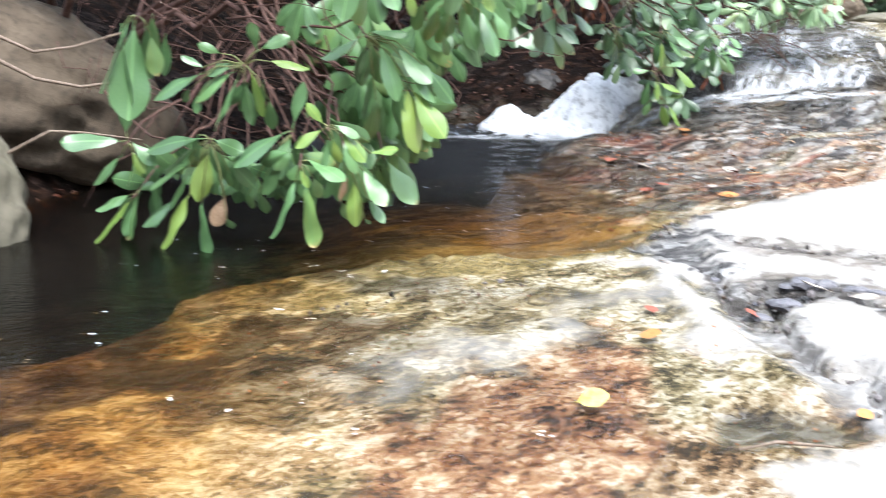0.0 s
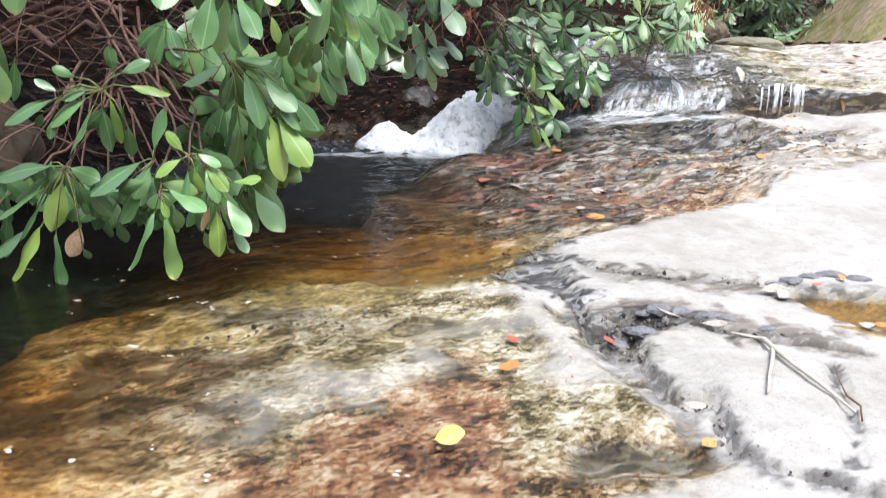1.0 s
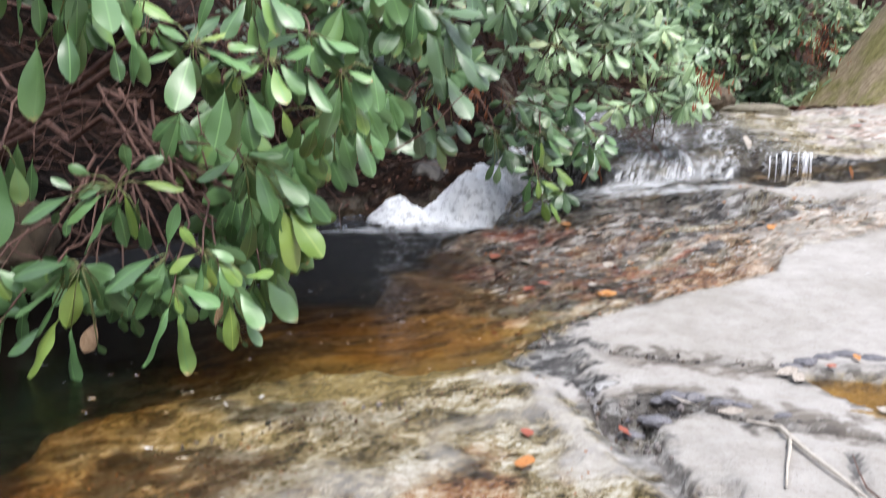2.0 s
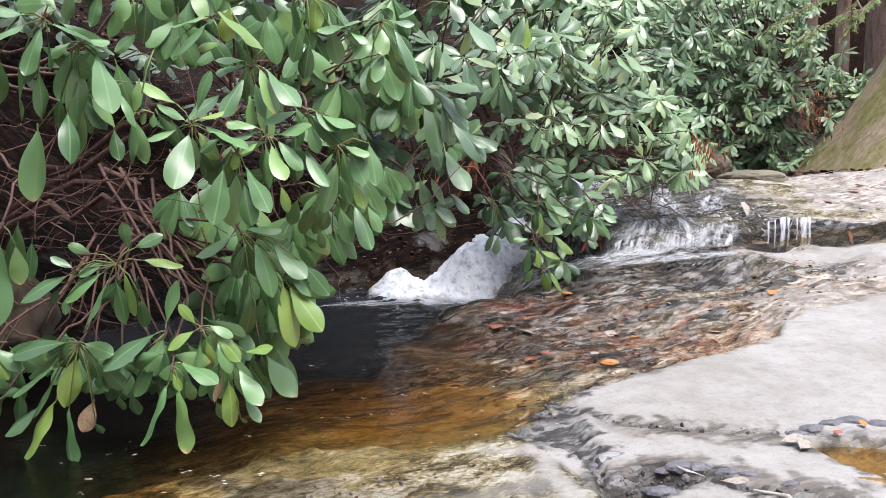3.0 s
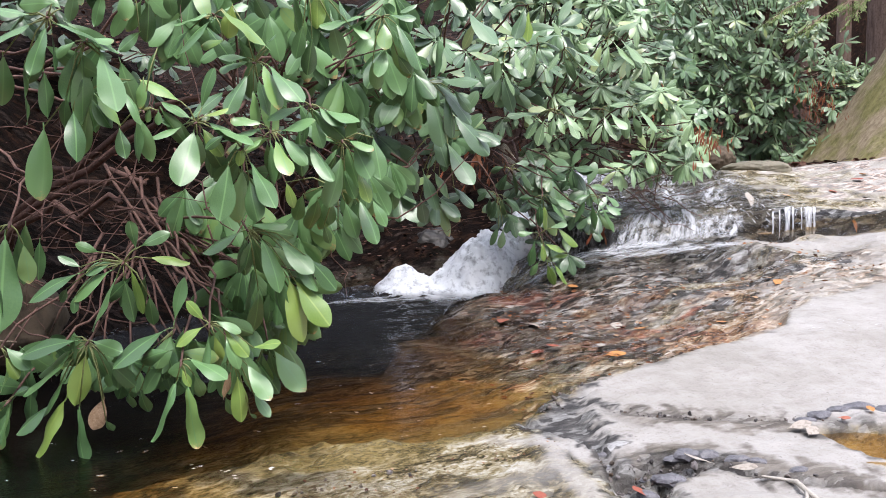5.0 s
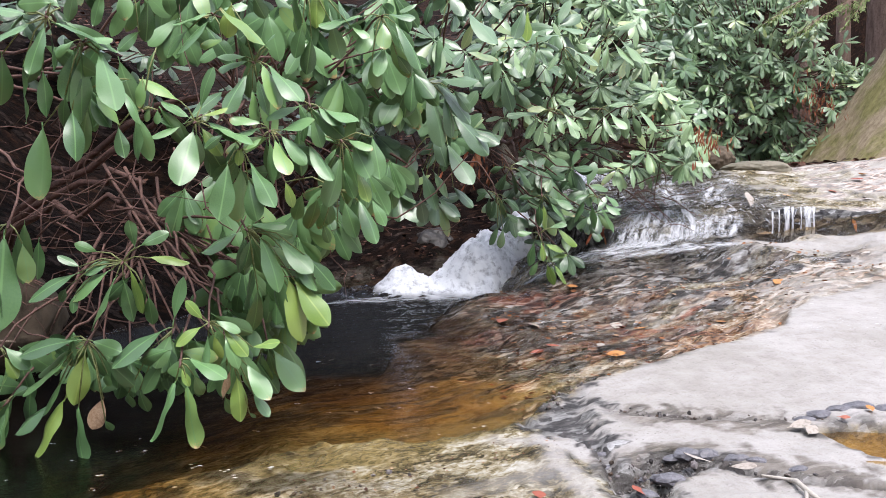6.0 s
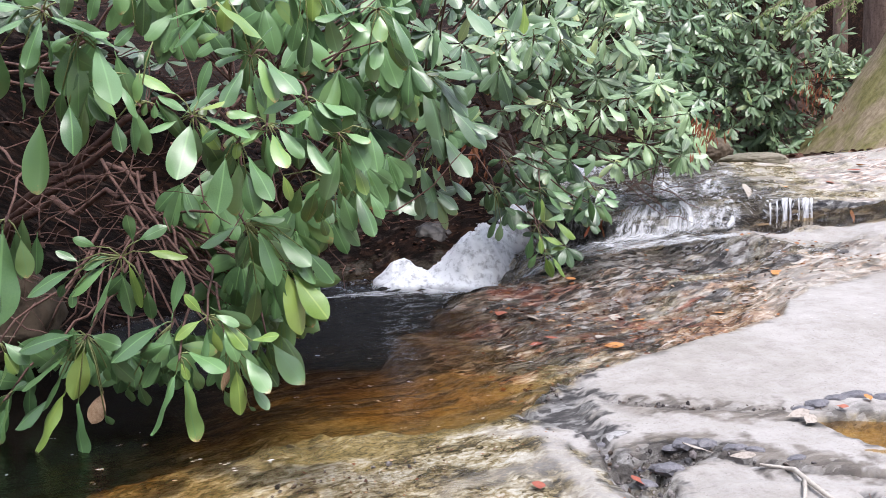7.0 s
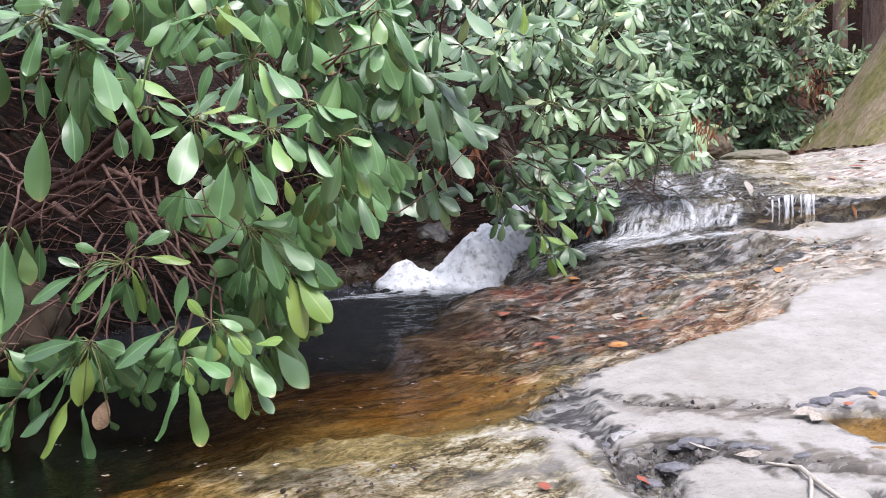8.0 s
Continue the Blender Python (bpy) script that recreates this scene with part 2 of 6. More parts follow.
def mossy_bark_material():
    m, n, l, p = material("mossy_bark")
    t, f = noise_node(n, l, 3.0, 7, 0.6), noise_node(n, l, 22, 6, 0.65, stretch=(1, 1, 0.3, 0))
    bark = ramp(n, l, f.outputs[0], [(0.3, (0.16, 0.12, 0.07)), (0.7, (0.36, 0.29, 0.19))])
    moss = ramp(n, l, f.outputs[0], [(0.3, (0.10, 0.09, 0.025)), (0.7, (0.24, 0.22, 0.08))])
    l.new(blend(n, l, sharpen(n, l, t.outputs[0], 0.42, 0.58), bark, moss), p.inputs["Base Color"])
    p.inputs["Roughness"].default_value = 0.85
    add_bump(n, l, p, f.outputs[0], 0.6, 0.02)
    return m


BEDROCK, WATER = rock_bed_material(), water_material()
FOAM = foam_material("white_water", 0.32, (14, 5.0, 1))
FOAM_THIN = foam_material("falling_water", 0.60, (20, 3.2, 1))
FROTH = foam_material("froth", 0.30, (22, 13, 22), "Object")
FOAM_VEIL = foam_material("veil_water", 0.585, (24, 2.2, 1))
RUNNING = foam_material("running_water", 0.585, (50, 5.0, 1))
STRAND = foam_material("water_strand", 0.46, (60, 3.0, 1))
LEAF_NEAR = leaf_material("leaf_green", (0.028, 0.088, 0.034), (0.15, 0.31, 0.11), 0.42)
LEAF_YOUNG = leaf_material("leaf_yellow_green", (0.11, 0.24, 0.045), (0.27, 0.40, 0.09), 0.34)
LEAF_MID = leaf_material("leaf_deep_green", (0.026, 0.074, 0.036), (0.135, 0.25, 0.115), 0.42, 0.5)
LEAF_FAR = leaf_material("leaf_far_green", (0.045, 0.115, 0.05), (0.23, 0.36, 0.18), 0.45, 0.25)
LEAF_PALE = leaf_material("leaf_pale_green", (0.075, 0.16, 0.075), (0.26, 0.40, 0.20), 0.45, 0.35)
STEM = plain_material("stem", (0.06, 0.03, 0.024), (0.20, 0.11, 0.085), 40, 0.8)
STEM_GREEN = plain_material("petiole", (0.16, 0.20, 0.07), (0.28, 0.30, 0.12), 40, 0.5)
TWIG_PALE = plain_material("bleached_twig", (0.40, 0.36, 0.31), (0.58, 0.54, 0.48), 60, 0.8)
TWIG_BROWN = plain_material("grey_brown_twig", (0.15, 0.105, 0.075), (0.32, 0.25, 0.19), 60, 0.8)
BROWN_LEAF = plain_material("browned_leaf", (0.26, 0.15, 0.075), (0.50, 0.36, 0.24), 14, 0.6, 0.2, 0.003)
NEEDLES = fallen_material("hemlock_needles", [(0.09, 0.14, 0.04), (0.17, 0.24, 0.07), (0.26, 0.32, 0.13)], 0.5)
YELLOW_LEAF = plain_material("yellow_leaf", (0.62, 0.47, 0.02), (0.80, 0.72, 0.25), 22, 0.6, 0.2, 0.002)
ORANGE_LEAF = fallen_material("orange_leaf", [(0.48, 0.20, 0.07), (0.56, 0.28, 0.10)])
RED_LEAF = fallen_material("red_leaf", [(0.32, 0.095, 0.065), (0.40, 0.15, 0.10)])
PALE_LEAF = fallen_material("bleached_leaf", [(0.36, 0.31, 0.26), (0.46, 0.42, 0.37)])
LITTER = fallen_material("leaf_litter", [(0.05, 0.02, 0.012), (0.12, 0.045, 0.02), (0.22, 0.08, 0.03), (0.32, 0.14, 0.06), (0.42, 0.28, 0.17), (0.10, 0.06, 0.04)])
# Darker copy of the leaf litter, with the bank's shade put into its tones.
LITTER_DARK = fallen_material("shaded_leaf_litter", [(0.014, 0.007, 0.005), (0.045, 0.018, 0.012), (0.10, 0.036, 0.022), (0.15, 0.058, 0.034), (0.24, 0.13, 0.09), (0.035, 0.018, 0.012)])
DEAD = fallen_material("dead_leaves", [(0.20, 0.06, 0.03), (0.30, 0.10, 0.05), (0.26, 0.12, 0.06)])
BOULDER = plain_material("boulder_rock", (0.13, 0.12, 0.08), (0.25, 0.225, 0.17), 6, 0.85, 0.5, 0.02)
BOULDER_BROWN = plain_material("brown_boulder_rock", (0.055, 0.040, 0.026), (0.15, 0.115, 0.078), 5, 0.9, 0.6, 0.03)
BARK = plain_material("bark", (0.14, 0.088, 0.066), (0.36, 0.25, 0.195), 9, 0.9, 0.8, 0.03, (2, 2, 0.4, 0))
DARK_ROCK = plain_material("dark_wet_rock", (0.014, 0.012, 0.010), (0.05, 0.042, 0.034), 8, 0.5, 0.6, 0.02)
WET_STONE = plain_material("wet_stone", (0.09, 0.09, 0.102), (0.21, 0.205, 0.222), 40, 0.45, 0.8, 0.006)
MOSSY = mossy_bark_material()
BUBBLE = plain_material("bubble_foam", (0.75, 0.76, 0.78), (0.85, 0.86, 0.88), 50, 0.3)


# ---- the form of the place ----
def smooth(a, b, v):
    t = np.clip((v - a) / (b - a), 0, 1)
    return t * t * (3 - 2 * t)


def mix(a, b, k):
    return a + (b - a) * k


def soft_max(a, b, k):
    h = np.clip(0.5 + 0.5 * (a - b) / k, 0, 1)
    return mix(b, a, h) + k * h * (1 - h)


LATTICE = np.random.RandomState(7).rand(256, 256)


def value_noise(x, y):
    xi, yi = np.floor(x).astype(int), np.floor(y).astype(int)
    fx, fy = x - xi, y - yi
    fx, fy = fx * fx * (3 - 2 * fx), fy * fy * (3 - 2 * fy)
    g = lambda i, j: LATTICE[(xi + i) & 255, (yi + j) & 255]
    return mix(mix(g(0, 0), g(1, 0), fx), mix(g(0, 1), g(1, 1), fx), fy) - 0.5


def fbm(x, y, scale, octaves=4, gain=0.5):
    total, amp = 0 * x, 1.0
    for i in range(octaves):
        total = total + amp * value_noise(x * scale * 2 ** i + 17.3 * i, y * scale * 2 ** i + 5.1 * i)
        amp *= gain
    return total


def near_line(x, y, line):
    """Distance to a line of points."""
    best = np.full(np.shape(x), 1e9)
    for (ax, ay), (bx, by) in zip(line, line[1:]):
        dx, dy = bx - ax, by - ay
        t = np.clip(((x - ax) * dx + (y - ay) * dy) / (dx * dx + dy * dy), 0, 1)
        best = np.minimum(best, np.hypot(x - ax - t * dx, y - ay - t * dy))
    return best


def inside(x, y, poly):
    """How far a place lies inside a polygon (outside: minus)."""
    hit = np.zeros(np.shape(x), bool)
    ring = list(zip(poly, poly[1:] + poly[:1]))
    for (ax, ay), (bx, by) in ring:
        if ay != by:
            hit ^= ((ay > y) != (by > y)) & (x < (bx - ax) * (y - ay) / (by - ay) + ax)
    return np.where(hit, 1, -1) * near_line(x, y, poly + poly[:1])


POOL_LEVEL = 0.03
CRACK_POOL = [(0.60, 3.02), (0.69, 2.89), (0.77, 2.78), (0.81, 2.65), (0.79, 2.48), (0.82, 2.36)]
CRACK_UPPER = [(0.91, 3.01), (1.04, 2.95), (1.18, 2.91), (1.41, 2.88), (1.61, 2.86), (1.9, 2.78), (2.6, 2.6)]
CRACK_MIDDLE = [(0.82, 2.50), (0.93, 2.57), (1.07, 2.55), (1.19, 2.44), (1.32, 2.39), (1.55, 2.32), (2.1, 2.2)]
CRACK_LOWER = [(0.93, 2.56), (0.91, 2.42), (0.89, 2.27), (0.90, 2.10), (0.96, 2.04), (1.0, 2.08), (0.98, 1.95), (0.97, 1.82), (1.02, 1.75), (1.12, 1.71), (1.3, 1.6)]
CRACK_SMALL = [(1.36, 2.23), (1.30, 2.05), (1.26, 1.9), (1.19, 1.77)]
PUDDLE_RIGHT = [(1.46, 2.80), (1.62, 2.84), (1.85, 2.78), (2.0, 2.55), (1.63, 2.47), (1.54, 2.55), (1.49, 2.67)]
PUDDLE_NEAR = [(0.61, 1.87), (0.74, 1.91), (0.88, 1.88), (0.94, 1.79), (0.85, 1.74), (0.6, 1.73)]
RUBBLE = [(0.80, 2.55), (0.92, 2.60), (1.08, 2.57), (1.05, 2.50), (0.93, 2.46), (0.90, 2.28), (0.82, 2.33)]
GULLY = [(0.82, 2.45), (0.84, 2.2), (0.90, 2.02), (0.93, 1.85)]
STAIN_UPPER = [(0.89, 3.0), (1.1, 2.92), (1.27, 2.88), (1.4, 2.86)]
STAIN_MIDDLE = [(0.85, 2.56), (0.97, 2.58), (1.11, 2.58), (1.19, 2.50), (1.30, 2.43), (1.42, 2.39)]
DARK_RUNS = [([(0.35, 4.42), (0.72, 4.13), (0.95, 4.05)], 0.10), ([(1.0, 4.46), (1.37, 4.71), (1.83, 4.8), (2.3, 4.92)], 0.09), ([(0.62, 4.8), (0.86, 4.9), (1.15, 4.92)], 0.10), ([(0.4, 4.62), (0.7, 4.44), (0.95, 4.36)], 0.13), ([(0.45, 4.82), (0.8, 4.66), (1.05, 4.62)], 0.10), ([(1.25, 4.28), (1.5, 4.4), (1.9, 4.55)], 0.04), ([(1.75, 5.1), (2.1, 5.15), (2.7, 5.1)], 0.12)]
DARK_SHEET = [(1.25, 5.05), (1.8, 5.0), (2.35, 5.0), (2.8, 5.0), (2.75, 5.2), (2.3, 5.4), (1.9, 5.6), (1.3, 5.5)]
RED_PATCHES = [(0.98, 4.22, 0.22, 0.10), (1.40, 4.48, 0.13, 0.08), (1.02, 5.05, 0.18, 0.07), (0.75, 4.62, 0.16, 0.06), (1.62, 4.35, 0.10, 0.06), (1.2, 4.16, 0.20, 0.06), (1.22, 4.42, 0.14, 0.05), (0.85, 5.1, 0.14, 0.05), (1.7, 4.6, 0.14, 0.05)]
EDGE_HOLLOW = [(0.60, 2.94), (0.80, 3.26), (0.90, 3.24), (0.84, 3.02), (0.85, 2.74), (0.78, 2.70), (0.70, 2.84)]
PALE_RIDGE = [(-0.14, 1.93), (0.08, 2.09), (0.34, 2.26), (0.58, 2.54)]
PALE_STREAK = [(0.63, 2.72), (0.68, 2.45), (0.72, 2.2), (0.84, 1.97)]
BROWN_PATCH = [(0.18, 2.09), (0.46, 2.14), (0.64, 2.04), (0.55, 1.87), (0.42, 1.65), (0.3, 1.2), (-0.2, 1.2), (-0.08, 1.73), (0.0, 1.92)]


def slab_plane(x, y):
    return 0.089 + 0.03 * (x - 1.4) + 0.106 * (y - 2.75) + 0.12 * smooth(0.1, -0.8, x) * smooth(2.8, 1.4, y)


def stream_plane(x, y):
    return 0.03 + 0.1425 * (x - 0.75) + 0.141 * (y - 4.22)


def stream_rock(x, y):
    """The wet rock beside the stream, with the deeper channel below the falls."""
    x, y = x + 0.35 * fbm(x + 3, y, 2.2, 4), y + 0.25 * fbm(x, y + 7, 2.2, 4)
    line = np.interp(x, [-0.3, 0.1, 0.5, 0.85, 1.2, 1.54, 1.9], [3.5, 4.1, 4.8, 5.2, 5.32, 5.40, 5.5])
    foot = 0.06 * smooth(5.1, 5.45, y) * smooth(1.1, 1.5, x) * smooth(2.6, 2.3, x)
    return stream_plane(x, y) + foot - smooth(0.0, 0.55, y - line) * np.interp(x, [0.6, 1.0, 1.5, 2.0], [0.28, 0.20, 0.07, 0.0])


def upper_plane(x, y):
    return 0.66 + 0.02 * np.maximum(x - 2.7, 0) + 0.06 * np.minimum(x - 2.7, 0) + 0.19 * (np.minimum(y, 7.35) - 5.98)


def shore(x):
    """Where the near rock meets the pool and the stream."""
    return np.interp(x, [-4, -1.2, -0.85, -0.7, -0.45, -0.15, 0.28, 0.6, 0.8, 0.94, 1.25, 1.55, 1.88, 2.03, 2.22, 2.72, 3.2, 5, 9],
                     [-1, 1.2, 1.84, 2.2, 2.42, 2.56, 2.70, 2.95, 3.22, 3.36, 3.56, 3.73, 3.95, 4.24, 4.43, 4.69, 4.9, 5.3, 5.6])


def ledge(x):
    """The line of the ledge over which the stream falls."""
    return np.interp(x, [0.9, 1.15, 1.35, 1.5, 1.9, 2.3, 2.55, 2.7, 3.0, 3.5, 6], [7.6, 7.0, 6.2, 5.72, 5.62, 5.72, 5.84, 5.9, 5.9, 5.86, 5.7])


def bank_foot(y):
    return np.interp(y, [-4, 0, 1.5, 2.5, 3, 4, 5, 6, 6.4, 7], [-3, -2.6, -2.1, -1.6, -1.5, -1.3, -1.0, -0.5, -0.25, 0.6])


def ground_height(x, y):
    edge = shore(x) - y + 0.05 * fbm(x, y, 5, 3) + 0.025 * fbm(x, y, 22, 3) + 0.34 * fbm(x, y, 3.5, 5, 0.6) * smooth(0.45, -0.1, x)
    near = slab_plane(x, y) - 0.11 * smooth(0.15, -0.9, x) + 0.018 * fbm(x, y, 2, 4) + 0.004 * fbm(x, y, 25, 3) + 0.010 * fbm(x, y, 14, 3) * smooth(0.95, 0.5, x)
    near = mix(near, -0.35 + 0.03 * fbm(x, y, 2, 3), smooth(0.6, -1.2, y) * smooth(1.6, -0.4, x) * 0.6)
    depth = 0.12 + 0.12 * smooth(0.0, -0.9, x) + 0.08 * smooth(4.2, 4.9, y) * smooth(0.9, 0.4, x)
    channel = POOL_LEVEL + 0.036 * np.clip(y - 3.8, 0, 2.6) - depth * smooth(0.0, 0.55, -edge)
    wet = soft_max(stream_rock(x, y) + 0.03 * fbm(x, y, 3, 4) + 0.022 * fbm(x * 0.7 + y * 0.5, y, 11, 4), channel + 0.02 * fbm(x, y, 4, 4), 0.06)
    z = mix(wet, near, smooth(np.interp(x, [-0.2, 0.5], [-0.95, -0.12]), np.interp(x, [-0.2, 0.5], [0.25, 0.03]), edge))
    # ledge and the upper rock
    over = y - ledge(x) + 0.10 * fbm(x, y, 4, 3)
    top = upper_plane(x, y) + 0.03 * fbm(x, y, 2.5, 4) + 0.012 * fbm(x, y, 11, 3)
    top = top + 0.30 * np.clip(y - 11, 0, 30) + 0.10 * np.clip(x - 3.4, 0, 3) * smooth(5.5, 7, y)
    z = mix(z - 0.07 * smooth(-0.35, -0.05, over) * smooth(2.3, 2.6, x), top, smooth(0.0, 0.09, over) * smooth(0.95, 1.25, x))
    # left and rear bank
    rear = 0.10 + 0.85 * np.clip(y - 6.3, -0.2, 1.1) + 0.42 * np.clip(y - 7.4, 0, 40) + 0.10 * fbm(x, y, 2, 5)
    z = mix(z, np.maximum(z, rear), smooth(1.45, 1.05, x) * smooth(6.1, 6.4, y))
    foot = bank_foot(y) - x
    bank = -0.12 + 0.75 * np.clip(foot + 0.1, -0.3, 9) + 0.32 * np.clip(foot - 9, 0, 60) + 0.12 * fbm(x, y, 1.7, 5)
    z = np.where(foot > -0.4, np.maximum(z, bank), z)
    # cracks and puddles
    crumb = 0.02 * fbm(x, y, 30, 3)
    for line, width, deep in ((CRACK_POOL, 0.03, 0.03), (CRACK_UPPER, 0.05, 0.007), (CRACK_MIDDLE, 0.03, 0.026), (CRACK_LOWER, 0.024, 0.032), (CRACK_SMALL, 0.03, 0.015), (GULLY, 0.09, 0.018)):
        z = z - deep * smooth(width, 0.15 * width, near_line(x, y, line) + 1.2 * crumb)
    z = z - 0.06 * smooth(-0.02, 0.08, inside(x, y, PUDDLE_RIGHT) + crumb) - 0.03 * smooth(-0.03, 0.05, inside(x, y, PUDDLE_NEAR) + crumb)
    z = z - 0.03 * smooth(-0.02, 0.05, inside(x, y, EDGE_HOLLOW) + crumb)
    rub = smooth(-0.03, 0.03, inside(x, y, RUBBLE))
    z = z + rub * (-0.020 + 0.045 * fbm(x, y, 18, 4))
    z = z + 0.012 * smooth(0.10, 0.02, near_line(x, y, PALE_RIDGE)) + 0.012 * smooth(0.07, 0.02, near_line(x, y, PALE_STREAK))
    z = z + 0.014 * smooth(0.0, 0.06, inside(x, y, [(0.98, 2.38), (1.5, 2.28), (1.5, 1.8), (1.05, 1.78), (1.0, 2.06)]))
    # the valley's sides, added mostly out of view to block the low sky
    z = z + 0.9 * np.clip(x - 6.5, 0, 9) + 0.25 * np.clip(x - 15.5, 0, 60) + 0.5 * np.clip(-y - 5.5, 0, 12) + 0.2 * np.clip(-y - 17.5, 0, 60)
    return z


def water_height(x, y):
    edge = shore(x) - y
    level = POOL_LEVEL + 0.036 * np.clip(y - 3.8, 0, 2.6)
    up = np.maximum(level, stream_rock(x, y) + 0.020 - 0.07 * smooth(0.03, 0.10, stream_rock(x, y) - level) * smooth(5.3, 4.95, y - 0.1 * (x - 1.5)) + 0.02 * fbm(x, y, 6, 3) - 0.06 * smooth(2.15, 2.4, x) * smooth(5.75, 5.5, y))
    near = np.minimum(POOL_LEVEL, slab_plane(x, y) + 0.010 - 0.06 * smooth(0.38, 0.72, x + 0.15 * fbm(x, y, 4, 2)))
    wide = np.interp(x, [-0.2, 0.5], [0.4, 0.0])
    z = mix(up, near, smooth(-0.05 - wide, 0.10 + wide, edge + 0.6 * wide * fbm(x, y, 4, 4)))
    top = upper_plane(x, y) + 0.026 - 0.10 * smooth(2.5, 3.4, x) + 0.02 * fbm(x, y, 7, 3)
    z = mix(z, top, smooth(0.0, 0.09, y - ledge(x) + 0.10 * fbm(x, y, 4, 3)) * smooth(0.95, 1.25, x))
    ripple = fbm((0.91 * x + 0.41 * y) * 0.55, (-0.41 * x + 0.91 * y) * 1.5, 13, 3, 0.6)
    return z + 0.004 * ripple * smooth(3.2, 4.0, y) + 0.016 * ripple * smooth(4.4, 5.4, y) * (1 - 0.35 * smooth(1.0, 0.5, x) * smooth(6.2, 5.9, y)) + 0.03 * ripple * smooth(5.7, 6.1, y)


def steps(*runs):
    out = []
    for a, b, n in runs:
        out.extend(np.linspace(a, b, n, endpoint=False))
    return np.array(out + [runs[-1][1]])


def sheet(name, xs, ys, height, material_, label, category, keep=None):
    x, y = np.meshgrid(xs, ys)
    z = height(x, y)
    nx, ny = len(xs), len(ys)
    verts = np.stack([x, y, z], -1).reshape(-1, 3)
    i = (np.arange(ny - 1)[:, None] * nx + np.arange(nx - 1)[None, :]).ravel()
    faces = np.stack([i, i + 1, i + nx + 1, i + nx], -1)
    if keep is not None:
        k = keep(x, y, z).ravel()
        faces = faces[k[faces].any(1)]
    me = bpy.data.meshes.new(name)
    me.from_pydata(verts.tolist(), [], faces.tolist())
    me.materials.append(material_)
    me.polygons.foreach_set("use_smooth", np.ones(len(faces), bool))
    ob = tagged(new(name, me), label, category, kind="structure")
    return ob, verts[:, 0], verts[:, 1], verts[:, 2]


def set_colour(ob, name, r, g, b):
    at = ob.data.color_attributes.new(name, "FLOAT_COLOR", "POINT")
    at.data.foreach_set("color", np.clip(np.stack([r, g, b, np.ones_like(r)], -1), 0, 1).ravel())


def set_value(ob, name, v):
    ob.data.attributes.new(name, "FLOAT", "POINT").data.foreach_set("value", np.clip(v, 0, 1).astype(np.float32))


GX = steps((-90, -12, 20), (-12, -3, 40), (-3, -1.0, 70), (-1.0, 2.2, 280), (2.2, 5.0, 130), (5, 12, 40), (12, 90, 20))
GY = steps((-90, -8, 20), (-8, 0.5, 40), (0.5, 1.3, 30), (1.3, 3.4, 220), (3.4, 5.2, 130), (5.2, 7.8, 150), (7.8, 14, 70), (14, 90, 25))
ground, gx, gy, gz = sheet("ground", GX, GY, ground_height, BEDROCK, "pale bedrock slabs, stream bed and leafy banks", "ground")
u = gx + 0.16 * fbm(gx + 9, gy, 5, 5, 0.6)
v = gy + 0.16 * fbm(gx, gy + 9, 5, 5, 0.6)
patchy = fbm(gx, gy, 7, 5, 0.6)
edge = shore(gx) - gy + 0.05 * fbm(gx, gy, 6, 4)
along, athwart = 0.91 * gx + 0.41 * gy, -0.41 * gx + 0.91 * gy
is_near = smooth(np.interp(gx, [-0.2, 0.5], [-0.30, -0.02]), np.interp(gx, [-0.2, 0.5], [0.22, 0.05]), edge + 0.7 * patchy * smooth(0.4, -0.1, gx))
past = smooth(0.0, 0.06, gy - ledge(gx)) * smooth(0.95, 1.25, gx)
dry = is_near * smooth(-0.04, 0.10, u - 0.80 + 0.2 * patchy + 0.12 * smooth(2.3, 2.8, gy))
dry = np.maximum(dry, is_near * 0.8 * smooth(0.12, 0.02, near_line(u, v, PALE_STREAK)))
dry = np.maximum(dry, is_near * 0.5 * smooth(0.13, 0.02, near_line(u, v, PALE_RIDGE) + 0.06 * patchy))
dry = np.maximum(dry, past * smooth(2.9, 3.7, u + 0.8 * patchy) * (0.8 + 0.2 * smooth(-0.2, 0.2, patchy)))
dry = np.maximum(dry, (1 - is_near) * (1 - past) * smooth(0.0, 0.10, 0.17 - near_line(u, v, [(2.25, 5.42), (2.5, 5.48), (2.75, 5.5)]) + 0.12 * patchy))
dry = np.maximum(dry, (1 - is_near) * (1 - past) * smooth(2.65, 2.95, u + 0.3 * patchy))
dry = np.maximum(dry, 0.6 * (1 - is_near) * (1 - past) * smooth(0.32, 0.05, v - shore(gx) + 0.3 * patchy) * smooth(1.5, 2.0, u))
dry = np.maximum(dry, 0.75 * (1 - is_near) * (1 - past) * smooth(1.2, 1.9, u) * smooth(-0.05, 0.25, patchy + fbm(along * 0.35 + 9, athwart * 1.5, 5, 4)) * (1 - smooth(4.9, 5.05, v) * smooth(2.3, 2.1, u)))
dry = dry * (1 - 0.8 * smooth(-0.03, 0.04, inside(u, v, RUBBLE))) * (1 - 0.9 * smooth(-0.02, 0.04, inside(gx, gy, PUDDLE_NEAR) + 0.05 * patchy))
algae = is_near * (1 - dry) * smooth(-0.08, 0.08, inside(u, v, BROWN_PATCH) + 0.2 * patchy)
in_puddle = smooth(-0.02, 0.03, inside(gx, gy, PUDDLE_NEAR) + 0.05 * patchy)
